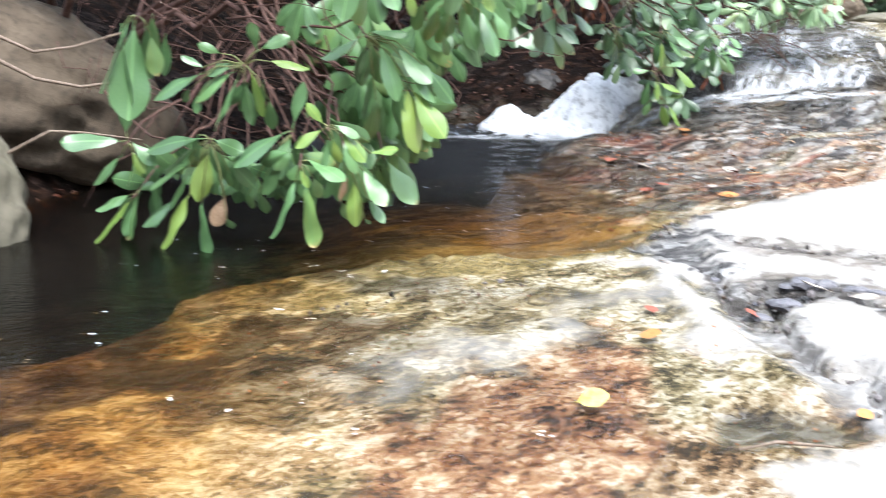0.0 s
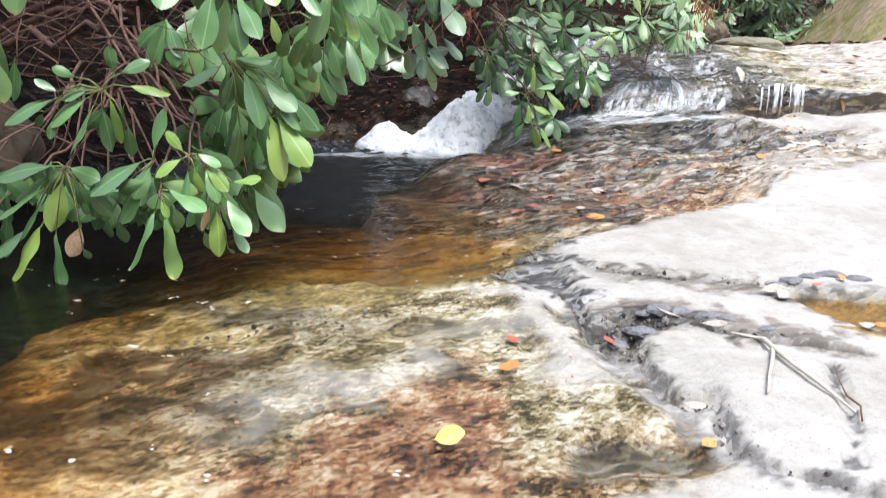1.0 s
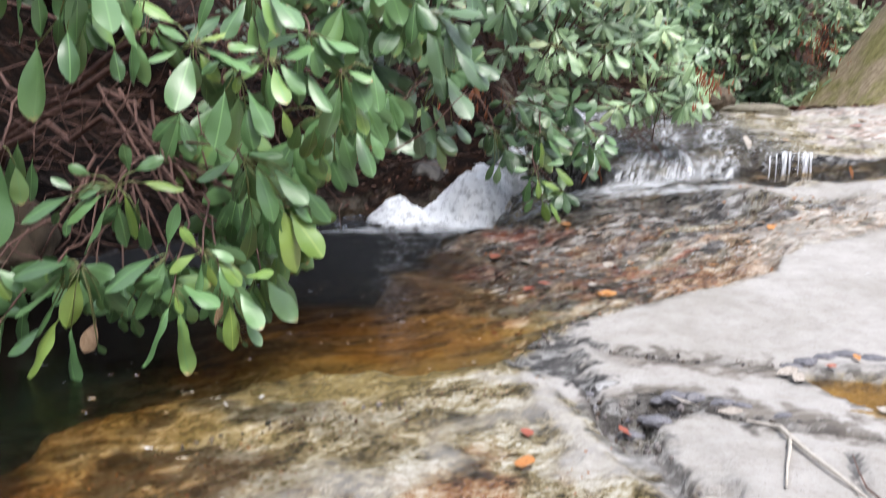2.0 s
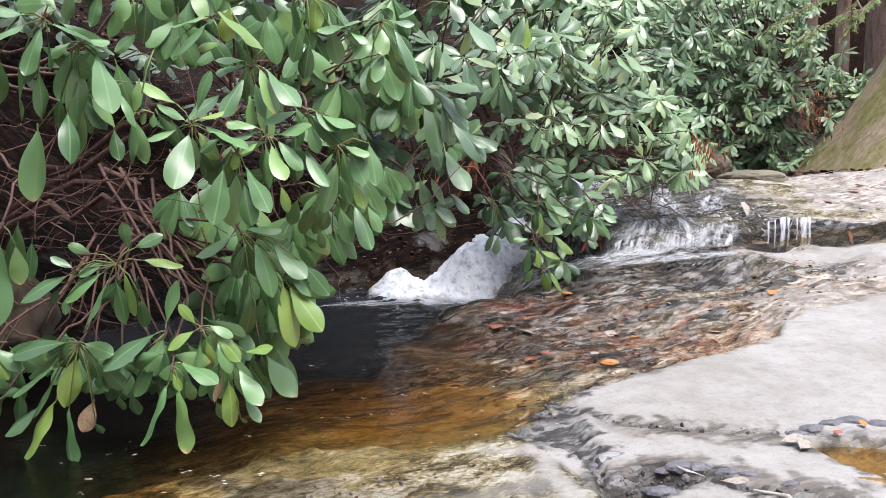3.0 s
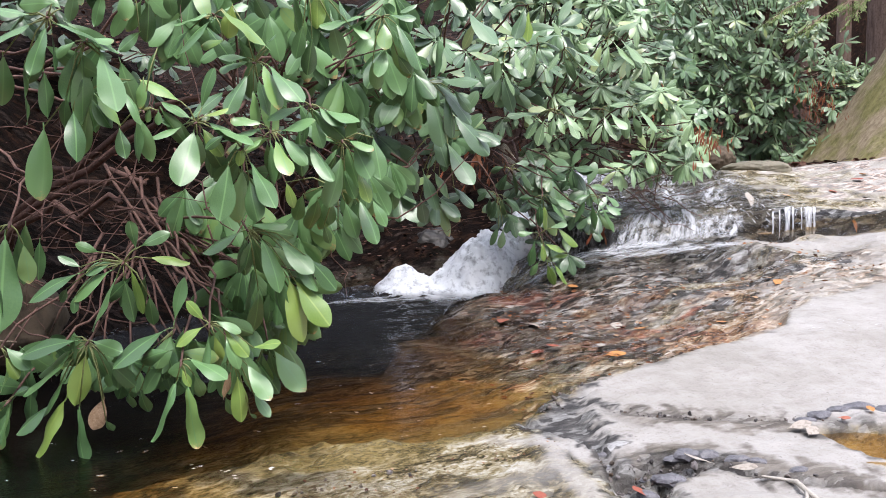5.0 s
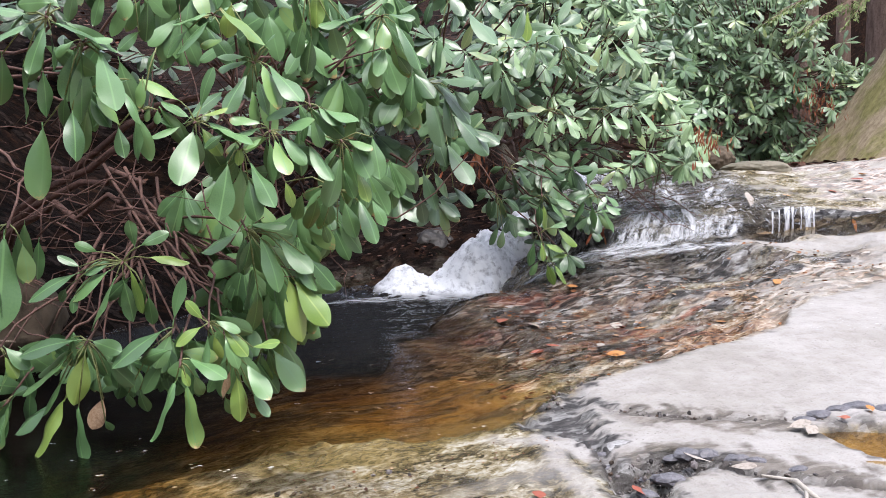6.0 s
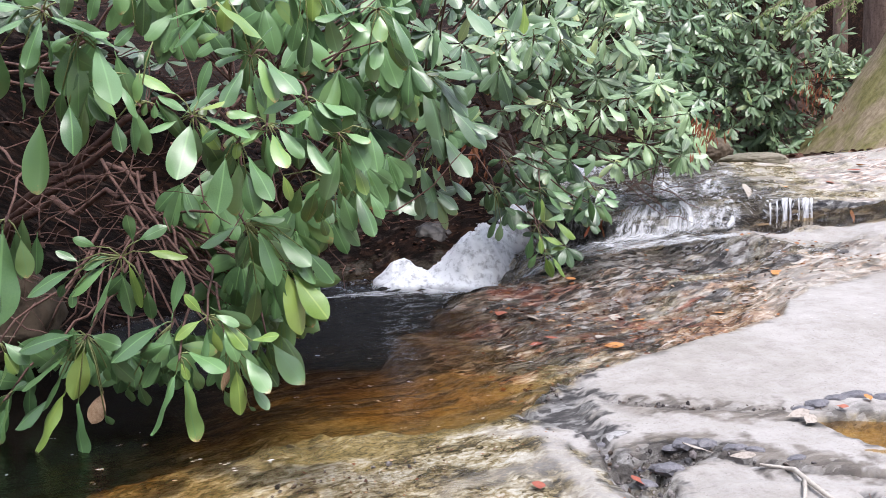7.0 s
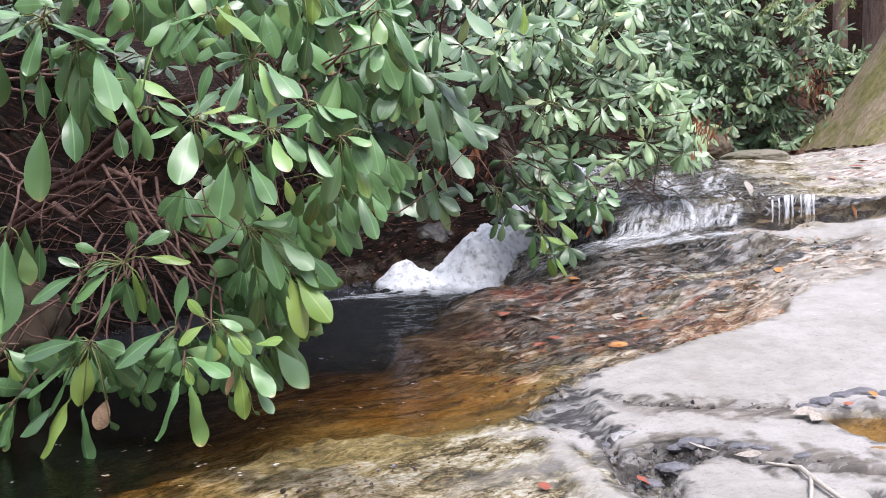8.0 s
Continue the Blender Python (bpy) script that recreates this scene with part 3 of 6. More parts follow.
algae = np.maximum(algae, is_near * (1 - dry) * 0.55 * smooth(0.15, 0.5, fbm(gx, gy, 2.4, 5) + 0.35 * smooth(0.1, -0.5, gx)))
rise = stream_rock(u, v)
runs = fbm(along * 0.35, athwart * 1.6, 6, 5, 0.62)
runs_b = fbm(along * 0.35 + 40, athwart * 1.6, 8, 5, 0.62)
litter = (1 - is_near) * (1 - past) * smooth(-0.08, 0.08, rise - 0.02 + 0.2 * patchy - 0.3 * smooth(5.1, 5.6, v)) * (1 - dry) * smooth(-0.30, 0.02, runs) * np.interp(u, [1.0, 1.7], [1.0, 0.6])
litter = np.maximum(litter, 0.9 * (1 - is_near) * (1 - past) * (1 - dry) * smooth(0.7, 1.0, u) * smooth(0.6, 0.3, v - shore(gx)))
litter = np.maximum(litter, past * 0.6 * smooth(2.9, 3.6, u) * smooth(-0.05, 0.2, patchy))
rust = (1 - is_near) * (1 - past) * smooth(0.0, 0.16, fbm(along * 0.6 + 20, athwart * 1.4, 3, 5, 0.6)) * smooth(2.3, 1.6, u) * smooth(5.2, 4.9, v) * smooth(-0.02, 0.06, rise)
patches = 0 * gx
for px, py, rx, ry in RED_PATCHES:
    patches = np.maximum(patches, (1 - is_near) * smooth(1.25, 0.55, np.hypot((u - px) / rx, (v - py) / ry) + 1.2 * patchy))
algae, litter = np.maximum(algae, rust), litter * (1 - 0.8 * rust)
sand = (1 - is_near) * (1 - litter) * (1 - past) * smooth(-0.75, 0.0, u) * smooth(4.7, 3.8, v) * smooth(1.0, 0.7, u)
sand = np.maximum(sand, is_near * (1 - dry) * 0.35 * smooth(0.05, -0.5, u))
algae, sand = algae * (1 - in_puddle), sand * (1 - in_puddle)
sand = np.maximum(sand, smooth(-0.01, 0.04, inside(gx, gy, PUDDLE_RIGHT)))
shaded_soil = np.maximum(smooth(-0.25, 0.05, bank_foot(v) - u), smooth(6.3, 6.5, v) * smooth(1.3, 1.05, gx))
shaded_soil = np.maximum(shaded_soil, smooth(7.5, 8.1, gy + 0.5 * patchy - 0.45 * np.clip(gx - 3.2, 0, 2.5)))
shaded_soil = np.maximum(shaded_soil, smooth(6.5, 8.5, gx) )
shaded_soil = np.maximum(shaded_soil, smooth(-4.0, -6.0, gy))
# The same dark tone covers the deep pool bed and patches of near rock.
shaded_soil = np.maximum(shaded_soil, (1 - is_near) * (1 - past) * smooth(-0.25, -0.9, u) * 0.9)
shaded_soil = np.maximum(shaded_soil, (1 - is_near) * (1 - past) * 0.9 * smooth(4.0, 4.9, v) * smooth(0.20, -0.06, rise - 0.036 * (gy - 3.8) - 0.03 + 0.12 * patchy))
shaded_soil = np.maximum(shaded_soil, is_near * (1 - dry) * 0.8 * smooth(0.4, -0.3, u) * smooth(-0.2, 0.16, patchy) * smooth(1.2, 0.3, edge))
wetness = np.clip(1 - dry - 0.8 * shaded_soil, 0, 1)
set_colour(ground, "zone_a", dry, algae, litter)
set_colour(ground, "zone_b", sand, shaded_soil, wetness)
set_value(ground, "film", wetness * smooth(0.03, 0.0, water_height(gx, gy) - gz))
crumbs = 0.07 * fbm(gx, gy, 18, 4, 0.65)
# Grime and grit in the cracks, the rubble and round the puddle.
grime_and_dark = 0.7 * smooth(0.048, 0.012, near_line(gx, gy, CRACK_LOWER) + crumbs)
grime_and_dark = np.maximum(grime_and_dark, 0.7 * smooth(0.035, 0.008, near_line(gx, gy, CRACK_POOL) + crumbs))
grime_and_dark = np.maximum(grime_and_dark, 0.75 * smooth(0.06, 0.01, near_line(gx, gy, CRACK_MIDDLE) + 1.2 * crumbs) * smooth(1.5, 1.15, gx + 2 * crumbs))
grime_and_dark = np.maximum(grime_and_dark, 0.6 * smooth(0.02, 0.0, near_line(gx, gy, CRACK_MIDDLE) + 0.5 * crumbs))
grime_and_dark = np.maximum(grime_and_dark, 0.4 * smooth(0.055, 0.01, near_line(gx, gy, CRACK_UPPER) + 1.3 * crumbs))
grime_and_dark = np.maximum(grime_and_dark, 0.75 * smooth(-0.04, 0.03, inside(u, v, RUBBLE) + 2 * crumbs))
grime_and_dark = np.maximum(grime_and_dark, 0.5 * smooth(0.05, 0.01, near_line(gx, gy, GULLY) + 1.2 * crumbs))
grime_and_dark = np.maximum(grime_and_dark, 0.8 * smooth(0.012, 0.003, near_line(gx, gy, CRACK_SMALL) + 0.5 * crumbs))
grime_and_dark = np.maximum(grime_and_dark, 0.6 * smooth(0.04, 0.0, np.abs(inside(gx, gy, PUDDLE_RIGHT)) + crumbs))
grime_and_dark = np.maximum(grime_and_dark, 0.55 * is_near * smooth(0.05, 0.0, edge + crumbs) * smooth(0.6, 0.8, gx))
# Same dark tone on the ledge's face and foot, rock above, stream bands.
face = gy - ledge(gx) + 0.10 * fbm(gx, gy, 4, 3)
grime_and_dark = np.maximum(grime_and_dark, smooth(np.interp(gx, [2.1, 2.35], [-0.24, -0.07]), np.interp(gx, [2.1, 2.35], [-0.12, -0.03]), face + crumbs) * smooth(0.15, 0.09, face + crumbs) * smooth(1.2, 1.4, gx))
grime_and_dark = np.maximum(grime_and_dark, 0.9 * past * smooth(3.1, 2.5, u) * smooth(7.6, 7.2, gy))
grime_and_dark = np.maximum(grime_and_dark, 0.8 * smooth(-0.15, 0.12, runs_b) * (1 - is_near) * (1 - past) * smooth(1.0, 1.4, u) * smooth(4.75, 5.2, v - 0.15 * (u - 1.5)) * (1 - dry))
grime_and_dark = np.maximum(grime_and_dark, 0.9 * (1 - is_near) * (1 - past) * smooth(0.06, 0.22, runs_b) * smooth(3.3, 3.8, gy) * np.interp(u, [1.2, 1.8], [1.0, 0.55]) * (1 - 0.85 * dry))
dark_run = near_line(u, v, [(0.53, 4.65), (1.13, 4.87), (1.8, 5.11), (2.45, 5.16)])
grime_and_dark = np.maximum(grime_and_dark, 0.9 * (1 - is_near) * (1 - past) * smooth(0.14, 0.02, dark_run + 0.12 * runs_b) * (1 - 0.8 * dry))
grime_and_dark = np.maximum(grime_and_dark, 0.7 * in_puddle)
grime_and_dark = np.maximum(grime_and_dark, 0.95 * smooth(-0.03, 0.02, inside(gx, gy, EDGE_HOLLOW) + 1.8 * crumbs))
for line, wide in DARK_RUNS:
    grime_and_dark = np.maximum(grime_and_dark, 0.92 * (1 - is_near) * (1 - past) * smooth(wide, 0.2 * wide, near_line(u, v, line) + 0.10 * runs_b + 0.5 * crumbs))
grime_and_dark = np.maximum(grime_and_dark, 0.85 * (1 - is_near) * (1 - past) * smooth(-0.10, 0.12, inside(u, v, DARK_SHEET) + 0.35 * runs_b) * smooth(-0.22, 0.02, runs) * (1 - dry))
set_value(ground, "grime_and_dark", grime_and_dark * (1 - 0.9 * shaded_soil))
stain = smooth(0.10, 0.05, near_line(gx, gy, STAIN_UPPER) + 1.3 * crumbs) * smooth(0.86, 0.98, gx + crumbs)
stain = np.maximum(stain, smooth(0.12, 0.06, near_line(gx, gy, STAIN_MIDDLE) + 1.4 * crumbs))
stain = np.maximum(stain, 0.6 * smooth(0.05, 0.0, np.abs(inside(gx, gy, PUDDLE_RIGHT)) + crumbs))
set_value(ground, "rust", 0.9 * patches)
set_value(ground, "stain", 0.85 * stain * is_near)

water, wx, wy, wz = sheet("water", steps((-2.6, -1, 50), (-1, 1.4, 160), (1.4, 3.6, 110)), steps((-2, 1.2, 40), (1.2, 3.4, 150), (3.4, 7.6, 220)), water_height, WATER,
                          "clear brownish stream water over rock", "water", lambda x, y, z: z > ground_height(x, y) - 0.01)
below = wz - ground_height(wx, wy)
# Tint grows with depth, plus extra darkening towards the pool's left and rear.
set_value(water, "depth", below * 3.4 + 0.5 * smooth(0.0, 0.06, below) * smooth(1.05, 0.1, wx + 0.5 * fbm(wx, wy, 4, 4)) * smooth(3.5, 4.7, wy + 0.7 * fbm(wx, wy + 5, 3, 4)) + 0.35 * smooth(0.0, 0.1, below) * smooth(0.0, -0.9, wx + 0.3 * fbm(wx, wy, 4, 4)) * smooth(0.5, -0.5, shore(wx) - wy + 1.6 * fbm(wx, wy, 4, 5, 0.6)))
set_value(water, "fast", smooth(3.5, 4.6, wy) * (1 - 0.7 * smooth(1.0, 0.5, wx)) + 0.2 * smooth(0.0, 0.15, shore(wx) - wy))


# ---- helpers for things ----
def link_mesh(name, bm, material_, parent=None, label=""):
    me = bpy.data.meshes.new(name)
    bm.to_mesh(me)
    bm.free()
    if material_:
        me.materials.append(material_)
    for f in me.polygons:
        f.use_smooth = True
    ob = new(name, me)
    ob.parent = parent
    if label:
        ob["label"] = label
    return ob


def part(name, bm, material_, parent, label=""):
    return link_mesh(name, bm, material_, parent, label)


def tube(bm, points, radii, sides=6):
    """A bent tapering stem through the points."""
    pts = [Vector(p) for p in points]
    rings = []
    for i, p in enumerate(pts):
        d = (pts[min(i + 1, len(pts) - 1)] - pts[max(i - 1, 0)]).normalized()
        a = d.orthogonal().normalized()
        b = d.cross(a)
        if rings:
            b = d.cross(last_a).normalized()
            a = b.cross(d)
        last_a = a
        rings.append([bm.verts.new(p + radii[i] * (a * math.cos(k * math.tau / sides) + b * math.sin(k * math.tau / sides))) for k in range(sides)])
    for r0, r1 in zip(rings, rings[1:]):
        for k in range(sides):
            bm.faces.new((r0[k], r0[(k + 1) % sides], r1[(k + 1) % sides], r1[k]))
    bm.faces.new(rings[-1])
    bm.faces.new(rings[0][::-1])


def bend(a, b, sag, rng, n=6, wobble=0.03):
    """Points of a crooked stem from a to b that sags in its middle."""
    a, b = Vector(a), Vector(b)
    out = []
    for i in range(n + 1):
        t = i / n
        p = a.lerp(b, t) + Vector((0, 0, -sag * 4 * t * (1 - t)))
        if 0 < i < n:
            p += Vector((rng.uniform(-1, 1), rng.uniform(-1, 1), rng.uniform(-1, 1))) * wobble
        out.append(p)
    return out


def leaf_arrays(curl, fold, width, twist, rng, rounded=False, rows=9, across=(-1, 0, 1), wave=0.02):
    """A leathery leaf along +x, 1 long, with its petiole: points, faces, uv."""
    verts, uvs, faces = [], [], []
    n = len(across)
    phase = rng.uniform(0, 6)
    for i in range(rows + 1):
        t = 1 - (1 - i / rows) ** 1.35
        u = 0.10 + 0.90 * t
        half = width * np.interp(t, [0, 0.10, 0.22, 0.36, 0.5, 0.62, 0.74, 0.85, 0.93, 0.975, 1.0], [0.07, 0.28, 0.55, 0.81, 0.96, 1.0, 0.94, 0.74, 0.46, 0.25, 0.02])
        if rounded:
            half = width * max(0.04, math.sin(math.pi * t)) ** 0.6
        if i == 0:
            half = 0.014
        z = -curl * u * u
        wav = wave * math.sin(7 * t + twist * 9 + phase)
        lean = twist * t
        for s in across:
            y = s * half
            zz = z - abs(s) ** 1.3 * half * fold + s * wav + wave * 0.5 * abs(s) * math.sin(13 * t + phase)
            verts.append((u, y * math.cos(lean), zz + y * math.sin(lean)))
            uvs.append((u, 0.5 + 0.5 * s * half / max(width, 1e-3)))
    for i in range(rows):
        for j in range(n - 1):
            b = i * n + j
            faces.append((b, b + n, b + n + 1, b + 1))
    k = len(verts)
    for x, z in ((0.0, 0.0), (0.11, -curl * 0.011)):
        for y, dz in ((-0.011, -0.008), (0.011, -0.008), (0, 0.010)):
            verts.append((x, y, z + dz))
            uvs.append((0.1, 0.5))
    for j in range(3):
        faces.append((k + j, k + (j + 1) % 3, k + 3 + (j + 1) % 3, k + 3 + j))
    return np.array(verts), faces, uvs


def leaf_mesh(name, arrays, material_):
    v, f, uv = arrays
    me = bpy.data.meshes.new(name)
    me.from_pydata(v.tolist(), [], f)
    layer = me.uv_layers.new(name="UVMap")
    for lp in me.loops:
        layer.data[lp.index].uv = uv[lp.vertex_index]
    me.materials.append(material_)
    for p in me.polygons:
        p.use_smooth = True
    return me


LEAF_RNG = random.Random(11)
SHAPES = [leaf_arrays(LEAF_RNG.uniform(0.05, 0.40), LEAF_RNG.uniform(0.05, 0.55), LEAF_RNG.uniform(0.165, 0.205), LEAF_RNG.uniform(-0.35, 0.35), LEAF_RNG) for _ in range(10)]
FINE_SHAPES = [leaf_arrays(LEAF_RNG.uniform(0.02, 0.36), LEAF_RNG.uniform(0.05, 0.5), 0.205, LEAF_RNG.uniform(-0.4, 0.4), LEAF_RNG, False, 12, (-1, -0.55, 0, 0.55, 1), LEAF_RNG.uniform(0.008, 0.028)) for _ in range(14)]
FAR_SHAPES = [leaf_arrays(LEAF_RNG.uniform(0.08, 0.35), LEAF_RNG.uniform(0.05, 0.4), LEAF_RNG.uniform(0.125, 0.155), LEAF_RNG.uniform(-0.3, 0.3), LEAF_RNG) for _ in range(8)]
ROUND = leaf_arrays(-0.25, -0.3, 0.42, 0.1, LEAF_RNG, True)
NEAR_LEAVES = [leaf_mesh("leaf", s, LEAF_NEAR) for s in FINE_SHAPES]
MID_LEAVES = [leaf_mesh("leaf", s, LEAF_MID) for s in FINE_SHAPES]
FAR_LEAVES = [leaf_mesh("leaf", s, LEAF_PALE) for s in FINE_SHAPES]
YOUNG_LEAVES = [leaf_mesh("leaf", s, LEAF_YOUNG) for s in FINE_SHAPES]
DRY_LEAF = leaf_mesh("leaf", FINE_SHAPES[3], BROWN_LEAF)


def leaf_pose(base, way, length, rng, facing=(0.05, -0.62, 0.75), roll=22):
    """A leaf's matrix: from base along way, its upper side towards facing."""
    x = Vector(way).normalized()
    f = Vector(facing) + Vector((rng.uniform(-1, 1), rng.uniform(-1, 1), rng.uniform(-1, 1))) * 0.25
    z = f - x * f.dot(x)
    if z.length < 0.05:
        z = x.orthogonal()
    z.normalize()
    y = z.cross(x)
    m = Matrix((x, y, z)).transposed().to_4x4() @ Matrix.Rotation(radians(rng.uniform(-roll, roll)), 4, "X")
    return Matrix.Translation(base) @ m @ Matrix.Diagonal((length, length * rng.uniform(0.9, 1.12), length, 1))


class Foliage:
    """Gathers many leaves into one mesh."""

    def __init__(self):
        self.v, self.f, self.uv, self.count = [], [], [], 0

    def add(self, shape, m):
        v, f, uv = shape
        a = np.array(m)
        self.v.append(v @ a[:3, :3].T + a[:3, 3])
        self.f.extend(tuple(i + self.count for i in q) for q in f)
        self.uv.extend(uv)
        self.count += len(v)

    def build(self, name, material_, parent=None):
        me = bpy.data.meshes.new(name)
        me.from_pydata(np.concatenate(self.v).tolist(), [], self.f)
        idx = np.empty(len(me.loops), int)
        me.loops.foreach_get("vertex_index", idx)
        me.uv_layers.new(name="UVMap").data.foreach_set("uv", np.array(self.uv)[idx].ravel())
        me.materials.append(material_)
        me.polygons.foreach_set("use_smooth", np.ones(len(me.polygons), bool))
        ob = new(name, me)
        ob.parent = parent
        ob["kind"] = "stuff"
        return ob


def shrub(root, hubs, label, seed):
    """A rhododendron: a base, crooked limbs from the root to each hub."""
    base = tagged(new("rhododendron_shrub"), label, "shrub", "rhododendrons on the bank")
    rng = random.Random(seed)
    for h in hubs:
        for k in range(2):
            bm = bmesh.new()
            end = Vector(h) + Vector((rng.uniform(-.1, .1), rng.uniform(-.1, .1), rng.uniform(-.08, .08))) * k
            start = Vector(root) + Vector((rng.uniform(-.12, .12), rng.uniform(-.12, .12), 0))
            start.z = float(ground_height(np.array(start.x), np.array(start.y))) - 0.05
            pts = bend(start, end, -0.12, rng, 9, 0.06)
            tube(bm, pts, [0.022 - 0.013 * i / 9 for i in range(10)], 7)
            part("limb", bm, STEM, base)
    return {"base": base, "hubs": [Vector(h) for h in hubs], "rng": rng, "leaves": MID_LEAVES, "fill": Foliage(), "shapes": SHAPES}


TILT = {"p": -0.52, "g": -0.2, "y": -0.22, "d": 0.22, "x": -0.1}


def whorl(bush, hub, centre, leaves):
    """A branch from its hub to centre, and its leaves: base and tip from the centre, across and up, and the breadth, in mm; then how each
    hangs: p lifted to the sky, g drooping, d turned down, y young and yellowish, x browned and dry."""
    rng, c = bush["rng"], Vector(centre)
    h = bush["hubs"][hub] + Vector((rng.uniform(-.13, .13), rng.uniform(0, .12), rng.uniform(-.14, .14)))
    bm = bmesh.new()
    mid = c + Vector((0.03, 0.16, 0.04)) + (h - c) * 0.2
    pts = bend(h, mid, 0.05, rng, 7, 0.016)[:-1] + bend(mid, c, -0.015, rng, 3, 0.008)
    n = len(pts)
    tube(bm, pts, [0.0065 - 0.003 * i / (n - 1) for i in range(n)], 5)
    tube(bm, [c - (c - mid).normalized() * 0.01, c + (c - mid).normalized() * 0.025], [0.006, 0.002], 5)
    branch = part("branch", bm, STEM, bush["base"])
    for bx, bz, tx, tz, broad, hang in leaves:
        flat = Vector((tx - bx, 0, tz - bz)) / 1000
        tilt = TILT[hang] + rng.uniform(-0.16, 0.16)
        way = flat + Vector((0, tilt * flat.length, 0))
        start = c + Vector((bx, rng.uniform(-12, 12), bz)) / 1000
        size = way.length
        if (start - c).length > 0.012:
            bs = bmesh.new()
            tube(bs, [c, c.lerp(start, 0.5) + Vector((0, 0, 0.15 * (start - c).length)), start + way * 0.06], [0.0028, 0.0022, 0.0018], 5)
            part("petiole", bs, STEM_GREEN, branch)
        ratio = broad / 1000 / size
        roll = math.degrees(math.acos(min(1, ratio / 0.42)))
        breadth = max(0.42, min(ratio, 0.54))
        steep = abs(flat.z) / max(flat.length, 1e-4)
        x = way.normalized()
        f = Vector((-0.15, -1.0, 0.1))
        z = (f - x * f.dot(x)).normalized()
        y = z.cross(x)
        m = Matrix((x, y, z)).transposed().to_4x4()
        turns = [m @ Matrix.Rotation(radians(min(roll, 68) * k), 4, "X") for k in (-1, 1)]
        m = rng.choice(turns) if steep > 0.96 else max(turns, key=lambda q: q.col[2].z)
        leafs = {"y": YOUNG_LEAVES, "x": [DRY_LEAF]}.get(hang, bush["leaves"])
        ob = new("leaf", rng.choice(leafs))
        if hang == "x":
            ob["label"] = "browned dry leaf"
        if hang == "y":
            ob["label"] = "yellow-green leaf with a browned tip"
        ob.parent = branch
        ob.matrix_basis = Matrix.Translation(start) @ m @ Matrix.Diagonal((size, size * breadth / 0.41, size, 1))
    for _ in range(bush.get("behind", 0)):
        a = radians(rng.gauss(-90, 38))
        way = Vector((math.cos(a), rng.uniform(0.0, 0.4), math.sin(a)))
        start = c + Vector((rng.uniform(-.05, .05), rng.uniform(0.05, 0.16), rng.uniform(-.06, .03)))
        ob = new("leaf", rng.choice(bush["leaves"]))
        ob.parent = branch
        ob.matrix_basis = leaf_pose(start, way, rng.uniform(0.12, 0.16), rng, (0, -1.0, 0.15)) @ Matrix.Diagonal((1, 0.85, 1, 1))
    return branch


def dead_cluster(name, centre, count, size, label, seed, least=0.06, most=0.12):
    """A hanging bunch of dead curled leaves."""
    rng, bunch = random.Random(seed), Foliage()
    for _ in range(count):
        c = Vector(centre) + Vector((rng.gauss(0, size), rng.gauss(0, size * 0.6), rng.gauss(0, size)))
        way = Vector((rng.uniform(-0.6, 0.6), rng.uniform(-0.6, 0.3), -1))
        bunch.add(rng.choice(FAR_SHAPES), leaf_pose(c, way, rng.uniform(least, most), rng) @ Matrix.Diagonal((1, 0.6, 1, 1)))
    ob = tagged(bunch.build(name, DEAD), label, "dead leaves", kind="stuff")
    return ob


def fill(bush, polygon, y0, y1, count, size, hub=0, droop=0.55, face=(0, -0.3, 0.6), open_to=(0.1, -0.8, 0.5)):
    """More whorls, joined: their middles lie within a polygon of the upright plane, between two depths."""
    rng = bush["rng"]
    xs, zs = [p[0] for p in polygon], [p[1] for p in polygon]
    stems, made = bmesh.new(), 0
    while made < count:
        x, z = rng.uniform(min(xs), max(xs)), rng.uniform(min(zs), max(zs))
        if inside(np.array(x), np.array(z), polygon) < 0:
            continue
        made += 1
        depth = rng.random()
        c = Vector((x, 0, z))
        y = y0 + (y1 - y0) * depth
        c = Vector((x * (1 + (y - y0) / (y0 + 0.01) * 0.6), y, z))
        axis = (Vector(open_to) + Vector((rng.uniform(-.8, .8), rng.uniform(-.5, .3), rng.uniform(-.3, .6)))).normalized()
        a = axis.orthogonal().normalized()
        b = axis.cross(a)
        n = rng.randint(7, 11)
        turn = rng.uniform(0, 6.28)
        for k in range(n):
            t = turn + k * math.tau / n + rng.uniform(-.25, .25)
            way = a * math.cos(t) + b * math.sin(t) + axis * rng.uniform(0.0, 0.6) + Vector((0, 0, -droop * rng.uniform(0.5, 1.7)))
            ln = size * rng.uniform(0.75, 1.15)
            bush["fill"].add(rng.choice(bush["shapes"]), leaf_pose(c, way, ln, rng, axis + Vector(face)))
        h = bush["hubs"][hub]
        far = c + (h - c).normalized() * min((h - c).length, size * 2.6)
        tube(stems, bend(far, c, 0.02, rng, 3, 0.02), [0.005, 0.0045, 0.004, 0.003], 4)
    twigs = part("brushwood", stems, STEM, bush["base"])
    twigs["kind"] = "stuff"


